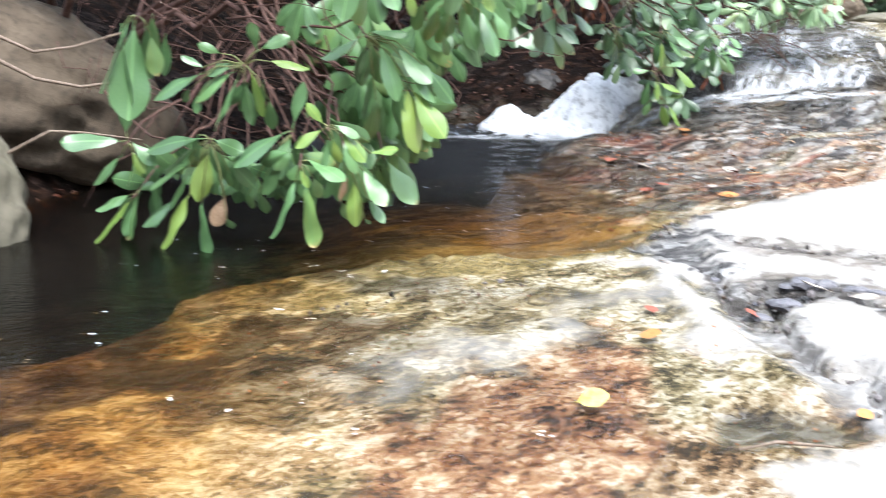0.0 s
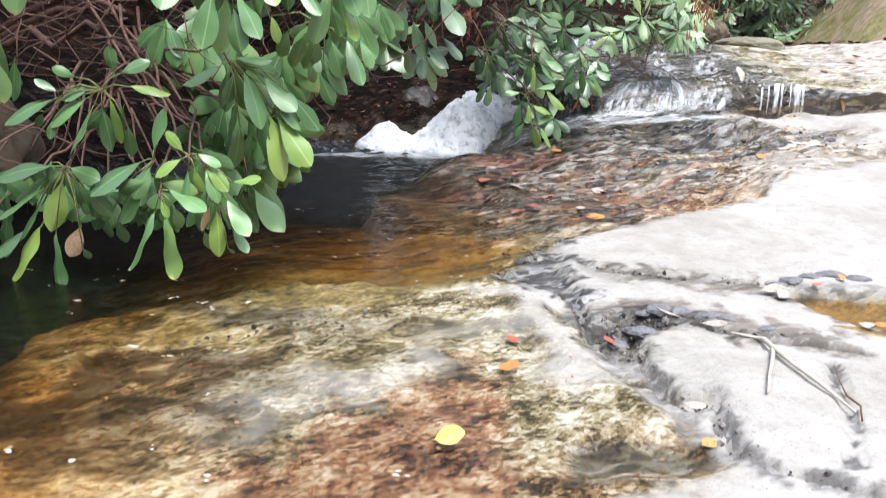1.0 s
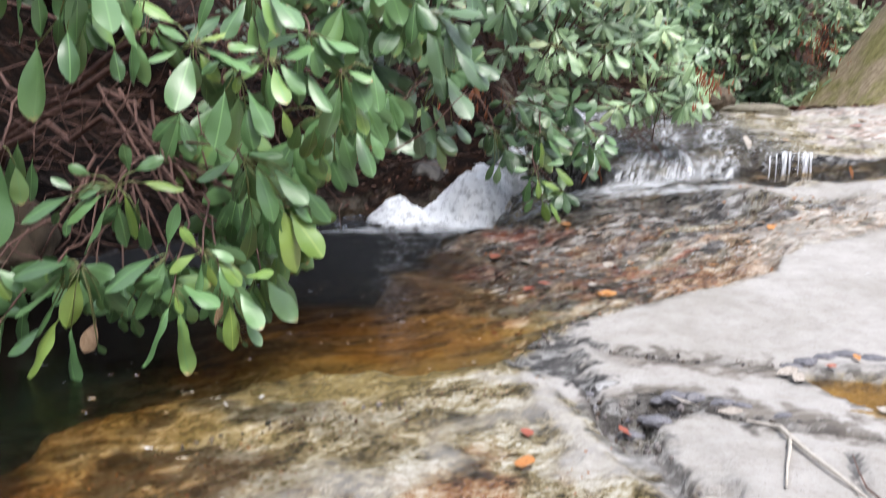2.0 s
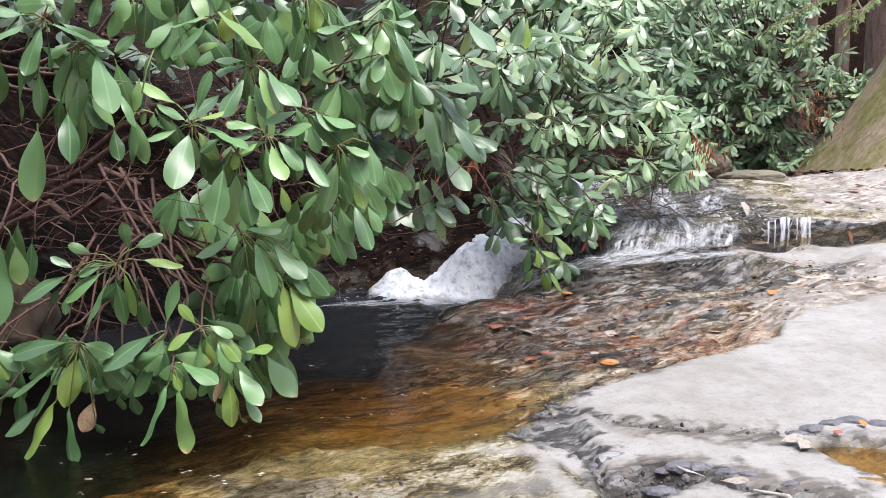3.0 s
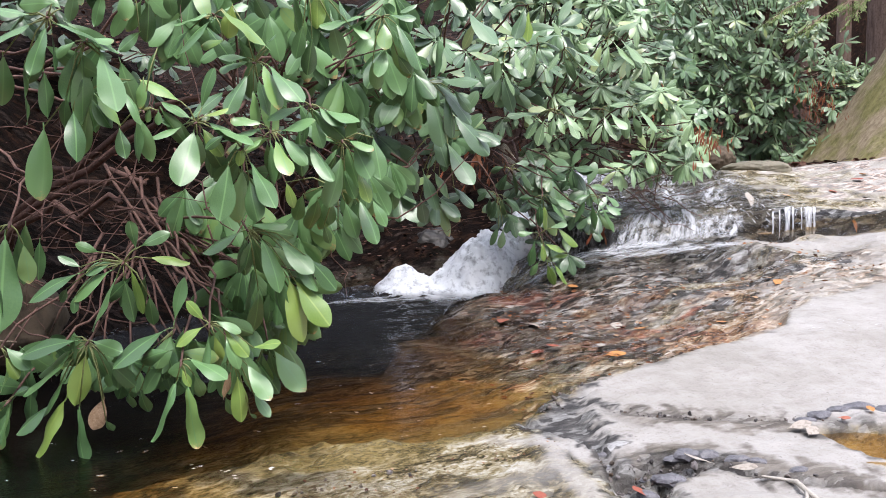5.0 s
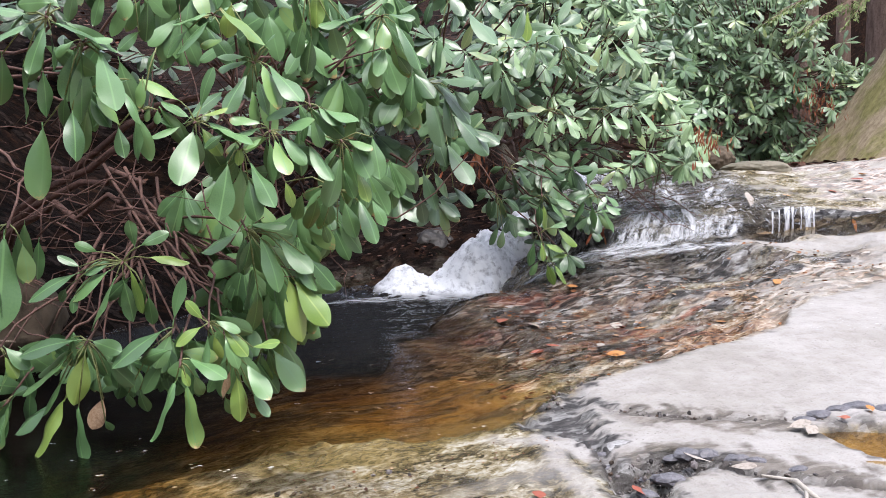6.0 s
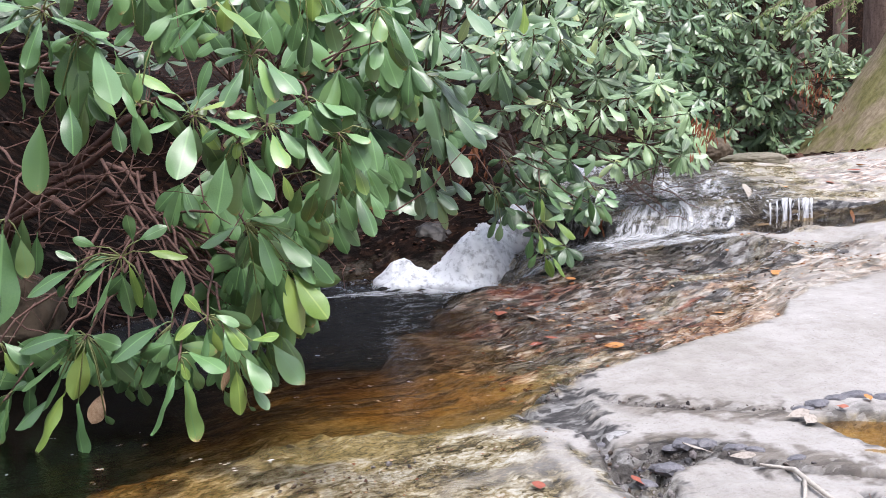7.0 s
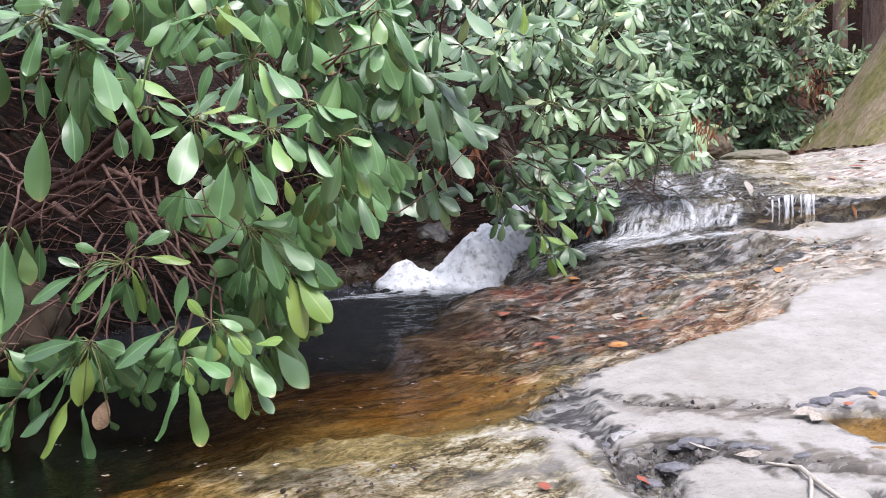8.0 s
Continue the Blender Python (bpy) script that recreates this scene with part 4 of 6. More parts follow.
def tangle(bush, corner, size, count, thick=0.004):
    """A tangle of bare crooked twigs."""
    rng, bm = bush["rng"], bmesh.new()
    for _ in range(count):
        p = Vector(corner) + Vector((rng.random() * size[0], rng.random() * size[1], rng.random() * size[2]))
        ang = rng.gauss(0.3, 0.9)
        d = Vector((math.cos(ang), rng.uniform(-.5, .5), math.sin(ang))) * rng.uniform(0.15, 0.5)
        r = thick * rng.uniform(0.4, 1.5)
        tube(bm, bend(p, p + d, rng.uniform(-.03, .06), rng, 5, 0.025), [r * (1 - 0.12 * i) for i in range(6)], 5)
    t = part("brushwood", bm, STEM, bush["base"])
    t["kind"] = "stuff"


# ---- water: puddles, falls ----
def puddle(polygon, level, label, tone):
    """A small still sheet of water in a hollow."""
    xs, ys = [p[0] for p in polygon], [p[1] for p in polygon]
    ob, px, py, pz = sheet("puddle", np.linspace(min(xs) - .05, max(xs) + .05, 40), np.linspace(min(ys) - .05, max(ys) + .05, 40), lambda x, y: 0 * x + level, WATER, label, "water",
                           lambda x, y, z: inside(x, y, polygon) > -0.06)
    set_value(ob, "depth", 0 * px + tone)
    set_value(ob, "fast", 0 * px)
    return ob


def level_at(x, y):
    return float(ground_height(np.array(float(x)), np.array(float(y))))


puddle(PUDDLE_RIGHT, slab_plane(1.65, 2.62) - 0.012, "shallow amber puddle in a hollow of the rock", 0.28)
puddle(PUDDLE_NEAR, slab_plane(0.75, 1.82) - 0.012, "dark shallow puddle between rock slabs", 0.05)


def white_water(name, path, widths, across, material_, parent, rough=0.03, nu=24, seed=1, fade=0.25):
    """A ribbon of white water along path; across: the way of its width; its edges fade out."""
    pts = [Vector(p) for p in path]
    rows = []
    m = 12 * (len(pts) - 1)
    for i in range(m + 1):
        t = i / m * (len(pts) - 1)
        k = min(int(t), len(pts) - 2)
        f = t - k
        p0, p1, p2, p3 = pts[max(k - 1, 0)], pts[k], pts[k + 1], pts[min(k + 2, len(pts) - 1)]
        p = 0.5 * ((2 * p1) + (p2 - p0) * f + (2 * p0 - 5 * p1 + 4 * p2 - p3) * f * f + (3 * p1 - p0 - 3 * p2 + p3) * f ** 3)
        rows.append((p, widths[k] + (widths[k + 1] - widths[k]) * f, i / m))
    me = bpy.data.meshes.new(name)
    verts, uvs, fades, faces = [], [], [], []
    a = Vector(across).normalized()
    for p, w_, v in rows:
        for j in range(nu + 1):
            u = j / nu
            q = p + a * (u - 0.5) * w_
            lump = noise.fractal(Vector((q.x * 9 + seed, q.y * 9, q.z * 9)), 0.6, 2.0, 5) * rough
            q = q + Vector((0, -0.5 * lump, lump + 0.25 * w_ * rough / 0.03 * 0.12 * math.sin(math.pi * u)))
            verts.append(q)
            uvs.append((u * max(widths), v * len(pts) * 0.25))
            fades.append(min(1, u / fade * 1.0, (1 - u) / fade) * min(1, v / 0.08, (1 - v) / 0.12))
    for i in range(m):
        for j in range(nu):
            b = i * (nu + 1) + j
            faces.append((b, b + 1, b + nu + 2, b + nu + 1))
    me.from_pydata(verts, [], faces)
    layer = me.uv_layers.new(name="UVMap")
    for lp in me.loops:
        layer.data[lp.index].uv = uvs[lp.vertex_index]
    me.attributes.new("edge", "FLOAT", "POINT").data.foreach_set("value", np.clip(np.array(fades) * 1.6, 0, 1).astype(np.float32))
    me.materials.append(material_)
    me.polygons.foreach_set("use_smooth", np.ones(len(faces), bool))
    ob = new(name, me)
    ob.parent = parent
    return ob


cascade = tagged(new("cascade"), "foaming white cascade tumbling into the dark pool", "waterfall")


def froth_height(x, y):
    level = POOL_LEVEL + 0.036 * (y - 3.8)
    crest = np.interp(x, [0.0, 0.10, 0.18, 0.25, 0.33, 0.42, 0.5, 0.58, 0.68, 0.85, 1.1, 1.3, 1.6], [0, 0.0, 0.06, 0.14, 0.155, 0.10, 0.085, 0.14, 0.24, 0.34, 0.36, 0.38, 0.42])
    front = 5.90 + 1.3 * np.clip(x - 0.88, 0, 1) + 0.12 * fbm(x, y, 4, 3)
    rise = smooth(0.0, 0.42, y - front)
    body = crest * rise * np.where(x < 0.55, smooth(6.75, 6.4, y), 1)
    apron = 0.022 * np.exp(-((x - 0.5) / 0.5) ** 2 - ((y - 5.9) / 0.14) ** 2)
    return level + body + apron - 0.012 + fbm(x, y, 8, 5, 0.6) * (0.012 + 0.15 * body) + fbm(x + 0.5 * y, y, 26, 4, 0.7) * 0.035 * np.sqrt(np.clip(body, 0, 1)) * smooth(0.02, 0.1, body)


def froth(name, parent):
    """The mound of white water at the cascade's foot."""
    ob, fx, fy, fz = sheet(name, np.linspace(-0.35, 1.5, 170), np.linspace(5.6, 7.0, 150), froth_height, FROTH, "", "", lambda x, y, z: z > 0.036 * (y - 3.8) + 0.022)
    del ob["kind"]
    ob.parent = parent
    idx = np.empty(len(ob.data.loops), int)
    ob.data.loops.foreach_get("vertex_index", idx)
    ob.data.uv_layers.new(name="UVMap").data.foreach_set("uv", np.stack([fx + 0.4 * fz, fy - fz], -1)[idx].ravel())
    set_value(ob, "edge", smooth(-0.012, 0.035, fz - POOL_LEVEL - 0.036 * (fy - 3.8)))
    return ob


froth("froth", cascade)
white_water("upper_chute", [(1.75, 7.3, 0.90), (1.55, 7.1, 0.80), (1.35, 6.95, 0.70), (1.18, 6.8, 0.60), (1.05, 6.6, 0.50)], [0.3, 0.34, 0.36, 0.36, 0.3], (0.5, -0.8, 0.1), FOAM, cascade, 0.03, seed=3)
white_water("foam_trail", [(1.02, 6.02, 0.117), (0.6, 5.90, 0.112), (0.2, 5.80, 0.108), (-0.2, 5.72, 0.105)], [0.10, 0.22, 0.24, 0.14], (0.1, 1, 0), FOAM_THIN, cascade, 0.008, seed=7)

ledge_fall = tagged(new("ledge_fall"), "white water spilling over a dark rock ledge", "waterfall")
white_water("spill", [(1.95, 5.98, 0.65), (1.88, 5.74, 0.595), (1.84, 5.66, 0.54), (1.81, 5.60, 0.48), (1.72, 5.55, 0.44)], [0.5, 0.62, 0.64, 0.64, 0.6], (1, 0.05, 0.08), FOAM_VEIL, ledge_fall, 0.012, seed=9)
white_water("run_out", [(x, y, float(water_height(np.array(x), np.array(y))) + 0.012) for x, y in ((1.95, 5.57), (1.6, 5.52), (1.36, 5.5), (1.15, 5.52), (1.0, 5.65))], [0.2, 0.34, 0.36, 0.32, 0.2], (0.3, 0.95, 0.10), RUNNING, ledge_fall, 0.018, seed=13)
white_water("run_out", [(x, y, float(water_height(np.array(x), np.array(y))) + 0.008) for x, y in ((2.3, 5.44), (1.95, 5.40), (1.55, 5.37), (1.2, 5.40), (1.02, 5.5))], [0.14, 0.22, 0.24, 0.2, 0.1], (0.2, 0.95, 0.12), RUNNING, ledge_fall, 0.014, seed=17)
white_water("side_spill", [(2.36, 6.1, 0.68), (2.3, 5.9, 0.645), (2.25, 5.75, 0.60), (2.18, 5.6, 0.50)], [0.2, 0.26, 0.30, 0.3], (1, 0.1, 0.05), FOAM_THIN, ledge_fall, 0.014, seed=15)

white_water("riffle", [(2.75, 7.0, 0.868), (2.55, 6.7, 0.81), (2.42, 6.4, 0.755), (2.36, 6.15, 0.71)], [0.2, 0.26, 0.2, 0.2], (1, 0.2, 0), FOAM_THIN, ledge_fall, 0.015, seed=51)
white_water("riffle", [(2.25, 6.9, 0.84), (2.15, 6.6, 0.785), (2.1, 6.3, 0.73), (2.05, 6.05, 0.68)], [0.16, 0.2, 0.24, 0.24], (1, 0.2, 0), FOAM_THIN, ledge_fall, 0.012, seed=53)
small_fall = tagged(new("small_fall"), "thin white strands of water over the ledge's lip", "waterfall")
for i, (x, w_, drop) in enumerate(((2.59, 0.016, 0.15), (2.64, 0.012, 0.18), (2.70, 0.05, 0.19), (2.735, 0.02, 0.2), (2.79, 0.012, 0.16), (2.835, 0.06, 0.2), (2.872, 0.025, 0.19))):
    yl = float(ledge(np.array(x)))
    top = level_at(x, yl + 0.12) + 0.012
    white_water("strand", [(x + 0.01, yl - 0.03, top - 0.005), (x, yl - 0.06, top - 0.04), (x - 0.004, yl - 0.075, top - 0.1), (x - 0.008, yl - 0.08, top - drop)], [w_, w_ * 0.9, w_ * 0.7, w_ * 0.9], (1, 0, 0), STRAND, small_fall, 0.006, 8, 20 + i, 0.3)

upper_fall = tagged(new("upper_fall"), "small white fall upstream behind the branches", "waterfall")
white_water("spill", [(1.85, 7.5, 0.92), (1.75, 7.1, 0.86), (1.70, 6.98, 0.80), (1.62, 6.8, 0.75)], [0.4, 0.5, 0.5, 0.45], (1, 0.0, 0.03), FOAM_THIN, upper_fall, 0.02, seed=31)

# ---- rhododendrons ----
near = shrub((-1.75, 4.3, 0.3), [(-0.75, 3.45, 0.75), (-0.35, 3.55, 1.15), (-1.1, 3.15, 1.15)], "evergreen rhododendron with drooping leathery leaves over the pool", 3)
near["leaves"], near["behind"] = NEAR_LEAVES, 3
middle = shrub((-0.75, 6.1, 0.3), [(0.25, 4.7, 1.25)], "rhododendron with dark hanging leaf clusters above the stream", 5)
far = shrub((0.75, 7.2, 0.8), [(1.15, 6.2, 1.15)], "paler rhododendron reaching out over the cascade", 8)
far["shapes"], far["leaves"] = FAR_SHAPES, FAR_LEAVES
young, shade = dict(far, leaves=NEAR_LEAVES), dict(middle, leaves=MID_LEAVES)
whorl(near, 2, (-0.64, 2.42, 1.22), [(-37, 6, -143, 15, 37, "p"), (-31, -10, -139, -76, 48, "p"), (-50, 11, -131, -17, 20, "d"), (20, 32, -47, 28, 42, "p"), (0, -17, -40, -136, 51, "g"), (9, -20, 3, -126, 25, "d"), (11, -12, 160, -39, 22, "d"), (-60, -102, -79, -255, 40, "d"), (-106, -83, -117, -215, 31, "d"), (-16, -115, -8, -241, 22, "d"), (33, 21, -22, 74, 28, "g")])
whorl(near, 2, (-0.57, 2.48, 1.17), [(-20, 4, -72, -25, 26, "p"), (-24, -15, -40, -148, 49, "g"), (-7, -14, -8, -206, 20, "d"), (37, -14, 111, -160, 38, "p"), (91, -118, 151, -182, 17, "g"), (7, 4, 70, 19, 20, "p"), (-44, -127, -69, -215, 41, "d"), (-35, -162, 5, -282, 35, "p")])
whorl(near, 2, (-0.58, 2.55, 1.06), [(6, -5, 90, -88, 18, "g"), (-6, -14, 61, -97, 15, "g"), (-121, -85, -96, -279, 30, "g"), (105, 28, -3, 10, 30, "d")])
whorl(near, 2, (-0.46, 2.60, 1.01), [(-14, -3, -13, -130, 49, "p"), (-65, -36, -43, -125, 27, "g"), (2, 94, -11, 9, 36, "g"), (42, 169, -4, 98, 27, "d"), (18, 13, 6, -26, 18, "g"), (40, 5, 37, -35, 24, "g")])
whorl(near, 1, (-0.35, 2.75, 0.99), [(-21, -1, -122, -31, 29, "p"), (-5, -11, -27, -176, 71, "p"), (11, -11, 77, -86, 35, "y"), (-34, 54, -135, 125, 35, "g"), (-10, 9, -81, 57, 26, "p"), (13, 36, 34, 149, 45, "g"), (19, 16, 85, 49, 19, "y"), (28, 2, 119, -32, 29, "p"), (37, -14, 163, -19, 22, "p"), (-29, -16, -91, 7, 22, "p"), (3, -24, 17, -134, 35, "d")])
whorl(near, 1, (-0.15, 2.80, 0.97), [(-19, 10, -135, -20, 29, "p"), (-19, 20, -112, 38, 26, "g"), (0, -19, 3, -149, 49, "p"), (-19, -19, -68, -55, 23, "p"), (23, 1, 129, 34, 36, "p"), (29, -9, 113, -86, 33, "g"), (13, -19, 64, -125, 29, "p"), (26, -25, 48, -99, 23, "g")])
whorl(near, 1, (-0.22, 2.72, 0.92), [(0, 3, -7, -51, 48, "y"), (-35, -38, -42, -196, 54, "p"), (18, -85, 36, -186, 57, "p"), (18, -33, 105, -160, 35, "g"), (0, -51, 1, -218, 41, "d"), (-43, 37, -96, 2, 28, "g")])
whorl(near, 1, (-0.20, 2.85, 1.17), [(-16, 16, -101, 21, 30, "g"), (-13, 3, -107, -15, 26, "d"), (19, 0, 97, -113, 33, "p"), (35, -3, 154, -106, 37, "p"), (-14, -33, -83, -132, 53, "p"), (6, -33, 51, -153, 30, "g"), (-7, -74, 25, -176, 26, "g"), (45, 36, -67, 147, 26, "p"), (-61, 170, -84, 76, 53, "y"), (32, 49, 59, 88, 10, "d")])
whorl(near, 1, (-0.34, 3.00, 1.33), [(-10, 4, -116, -32, 31, "g"), (6, -10, -123, -83, 35, "g"), (-69, -41, -164, -104, 39, "d"), (33, -77, -49, -82, 31, "d"), (10, -20, 67, -53, 24, "d"), (25, 14, 102, 33, 28, "d")])
whorl(near, 2, (-0.56, 2.90, 1.39), [(-17, -1, -18, -87, 61, "p"), (-81, -10, -115, -113, 48, "d"), (48, -32, 46, -159, 44, "d"), (97, 1, 109, -77, 58, "d"), (27, -127, -42, -184, 44, "d"), (-165, -4, -186, -101, 30, "d")])
whorl(near, 1, (-0.04, 2.85, 1.05), [(-12, 0, -122, -24, 30, "p"), (-40, 13, -62, 74, 26, "g"), (6, -10, 98, -88, 53, "p"), (13, 3, 108, -58, 23, "p"), (-7, -20, -20, -109, 30, "p"), (33, -10, 145, -41, 23, "p"), (6, -31, 37, -125, 33, "g")])
whorl(near, 1, (0.05, 2.90, 0.95), [(-13, -11, -110, 59, 27, "p"), (-100, -8, -10, -102, 30, "p"), (-3, -41, -10, -186, 48, "p"), (34, -7, 85, -111, 58, "p"), (17, 0, 95, -16, 20, "p"), (91, 17, 122, -114, 48, "g"), (44, -84, 92, -179, 30, "y"), (7, -85, 27, -172, 34, "g"), (-10, -21, -67, -85, 27, "g")])
whorl(near, 1, (0.04, 3.00, 0.80), [(-68, -19, -89, -142, 46, "d"), (-40, -9, -40, -107, 46, "g"), (12, -26, 56, -149, 42, "g"), (54, -26, 134, -124, 39, "p"), (97, -25, 150, -106, 31, "g"), (-12, -93, 83, -191, 49, "d"), (83, -61, 97, -163, 39, "d"), (-52, -105, -26, -170, 28, "d"), (-168, 29, -136, -48, 31, "y"), (-113, -9, -148, -100, 46, "d")])
whorl(near, 1, (0.17, 3.10, 1.35), [(-21, -32, -75, -118, 55, "p"), (6, -18, 4, -99, 51, "p"), (36, -17, 152, -126, 29, "p"), (11, -96, -14, -189, 47, "p"), (-53, -1, -193, -14, 18, "p"), (18, 7, 108, -5, 22, "g"), (-14, 0, -103, -41, 18, "p"), (46, -115, 91, -176, 33, "d"), (-32, -134, -14, -231, 47, "d")])
whorl(near, 1, (-0.06, 3.05, 1.42), [(31, 16, 24, -114, 57, "y"), (-42, 8, -49, -130, 46, "d"), (-14, -104, -43, -210, 50, "d"), (13, -143, -6, -262, 50, "d"), (73, -94, 101, -212, 57, "d"), (91, -24, 140, -113, 25, "g"), (129, -110, 196, -144, 21, "g"), (-170, -12, -136, -87, 46, "d")])
whorl(middle, 0, (0.42, 3.60, 1.51), [(55, -34, 175, -181, 42, "p"), (0, 19, 51, -71, 46, "p"), (-33, -143, -65, -301, 51, "p"), (-59, -11, -100, -90, 34, "g"), (95, -70, 75, -187, 34, "y"), (-113, -23, -184, -55, 29, "g")])
whorl(middle, 0, (0.75, 3.90, 1.54), [(0, -9, -67, -123, 50, "p"), (7, -18, 13, -144, 36, "y"), (34, 5, 114, 60, 32, "p"), (-35, 15, -108, -20, 32, "g")])
whorl(middle, 0, (0.35, 3.80, 1.21), [(-45, -12, -80, -125, 44, "g"), (-31, -23, -31, -151, 49, "g"), (-9, -18, 95, -202, 62, "p"), (26, 9, 192, -122, 58, "g"), (17, 22, 200, 13, 31, "p"), (62, -39, 130, -180, 40, "g"), (98, -17, 174, -95, 44, "g"), (-56, 10, -116, 47, 35, "g"), (-78, -45, -155, -68, 53, "d"), (-89, 32, -27, 57, 26, "p")])
whorl(middle, 0, (0.43, 3.95, 1.03), [(-55, 15, 15, -132, 56, "g"), (1, -35, 110, -210, 60, "p"), (-54, -151, 30, -257, 37, "g"), (-96, -147, -30, -318, 46, "g"), (-40, -253, 66, -341, 32, "g"), (30, -220, 124, -294, 32, "g"), (-157, -101, -110, -249, 42, "d"), (-105, -256, -76, -379, 42, "d"), (23, 80, 192, -70, 60, "g"), (117, -11, 183, -33, 23, "g")])
whorl(far, 0, (0.75, 4.40, 1.44), [(-54, -14, -110, -132, 36, "p"), (-43, -90, 37, -186, 23, "p"), (19, -12, 56, -109, 31, "p"), (-38, -59, 20, -94, 20, "p"), (-13, 25, -91, 37, 26, "p")])
whorl(far, 0, (0.88, 4.40, 1.46), [(-28, -16, -95, -83, 31, "p"), (-10, -21, -21, -146, 36, "p"), (18, 10, 97, -4, 23, "p"), (-13, 30, 127, 43, 23, "p"), (8, -26, 46, -97, 31, "g")])
whorl(far, 0, (1.04, 4.60, 1.47), [(-19, -16, -86, -103, 35, "p"), (1, -37, 33, -160, 38, "p"), (22, 6, 166, -67, 35, "p"), (45, -58, 151, -134, 24, "p"), (29, -90, 129, -151, 21, "p"), (-6, 30, -48, 122, 32, "g")])
whorl(far, 0, (1.29, 4.80, 1.55), [(-28, -28, -57, -169, 39, "p"), (4, -28, 17, -145, 36, "p"), (29, -13, 121, -144, 39, "p"), (43, 23, 195, -114, 36, "p"), (-20, 17, -111, -35, 34, "p"), (20, 34, 128, 86, 34, "p")])
whorl(far, 0, (0.98, 4.50, 1.17), [(-29, 0, -121, 15, 29, "p"), (-56, -16, -227, -18, 26, "g"), (-66, -30, -151, -118, 37, "g"), (-50, -43, -81, -170, 37, "g"), (-2, -29, -28, -106, 37, "p"), (14, -29, 45, -105, 34, "p"), (41, -15, 128, -83, 31, "p"), (52, -31, 113, -126, 37, "p"), (19, 21, 99, 44, 26, "p"), (-14, 50, -63, 120, 31, "g")])
whorl(far, 0, (1.25, 4.70, 1.19), [(-22, -17, -82, -129, 36, "p"), (6, -28, 53, -116, 36, "p"), (34, -11, 112, -99, 36, "p"), (-51, 5, -141, -19, 27, "p"), (22, 16, 118, 29, 30, "p")])
whorl(far, 0, (1.45, 4.90, 1.22), [(-23, -29, -62, -145, 40, "p"), (7, -41, 33, -162, 40, "p"), (36, -17, 126, -103, 37, "p"), (-36, 11, -119, 56, 34, "p"), (29, 17, 117, 42, 31, "p")])
whorl(young, 0, (0.98, 4.90, 0.56), [(-20, -27, -83, -138, 37, "g"), (16, -44, 140, -82, 37, "y"), (85, 38, 210, -44, 40, "y"), (50, 32, 138, 67, 31, "g"), (10, -38, 34, -126, 34, "y"), (-29, 8, -109, 14, 29, "g")])
whorl(young, 0, (1.02, 4.90, 0.44), [(1, -24, 17, -136, 40, "y"), (36, -35, 126, -112, 31, "y"), (24, 0, 106, 29, 29, "y"), (-38, -18, -87, -83, 34, "g"), (22, -35, 67, -124, 31, "g")])
whorl(young, 0, (1.01, 5.00, 0.76), [(30, -26, 140, -121, 38, "g"), (-12, -38, -28, -157, 41, "g"), (48, -8, 172, -61, 32, "g"), (-42, -15, -114, 3, 29, "d"), (6, -44, 56, -169, 41, "y")])
whorl(young, 0, (1.35, 5.20, 0.75), [(1, -37, 104, -145, 30, "p"), (26, -24, 118, -92, 30, "p"), (-31, -31, -40, -177, 40, "p"), (-62, -6, -129, -143, 40, "g"), (38, 16, 121, -43, 27, "g"), (-38, 15, -125, -1, 30, "g")])
whorl(shade, 0, (0.72, 4.60, 0.77), [(0, -13, -43, -117, 38, "d"), (17, -24, 34, -106, 32, "d"), (-27, -8, -65, -101, 32, "d"), (50, -95, 117, -133, 32, "d"), (15, -155, -30, -248, 38, "d"), (35, -160, 30, -265, 32, "d"), (41, -13, 124, -73, 32, "d"), (-33, 14, -104, -19, 27, "d")])
whorl(shade, 0, (0.80, 4.70, 0.89), [(-13, -14, -68, -97, 38, "d"), (15, -16, 30, -124, 33, "d"), (42, 1, 122, -82, 33, "d"), (-28, 14, -103, 0, 33, "d"), (20, 28, 98, 43, 30, "d")])
whorl(near, 0, (-0.61, 2.95, 0.58), [(-27, -19, -171, -93, 48, "g"), (-121, -29, -285, -84, 45, "g"), (-26, 5, -121, -22, 34, "g"), (-124, -16, -190, 22, 24, "g"), (40, 40, 24, 125, 38, "g"), (48, 47, 129, 91, 41, "g"), (71, 12, 189, 30, 31, "y"), (22, -19, 59, -153, 48, "y"), (-17, -39, -90, -179, 48, "p"), (0, -46, 31, -188, 38, "d"), (-169, -77, -193, -119, 27, "g"), (-146, -98, -150, -153, 45, "g"), (76, -98, 82, -195, 45, "d"), (-73, 29, -139, 56, 31, "g")])
whorl(near, 2, (-0.81, 2.60, 0.71), [(-12, -14, -6, -275, 55, "g"), (-23, -14, -92, -203, 52, "g"), (34, -45, 49, -160, 33, "d"), (-44, -23, -55, -248, 52, "g")])
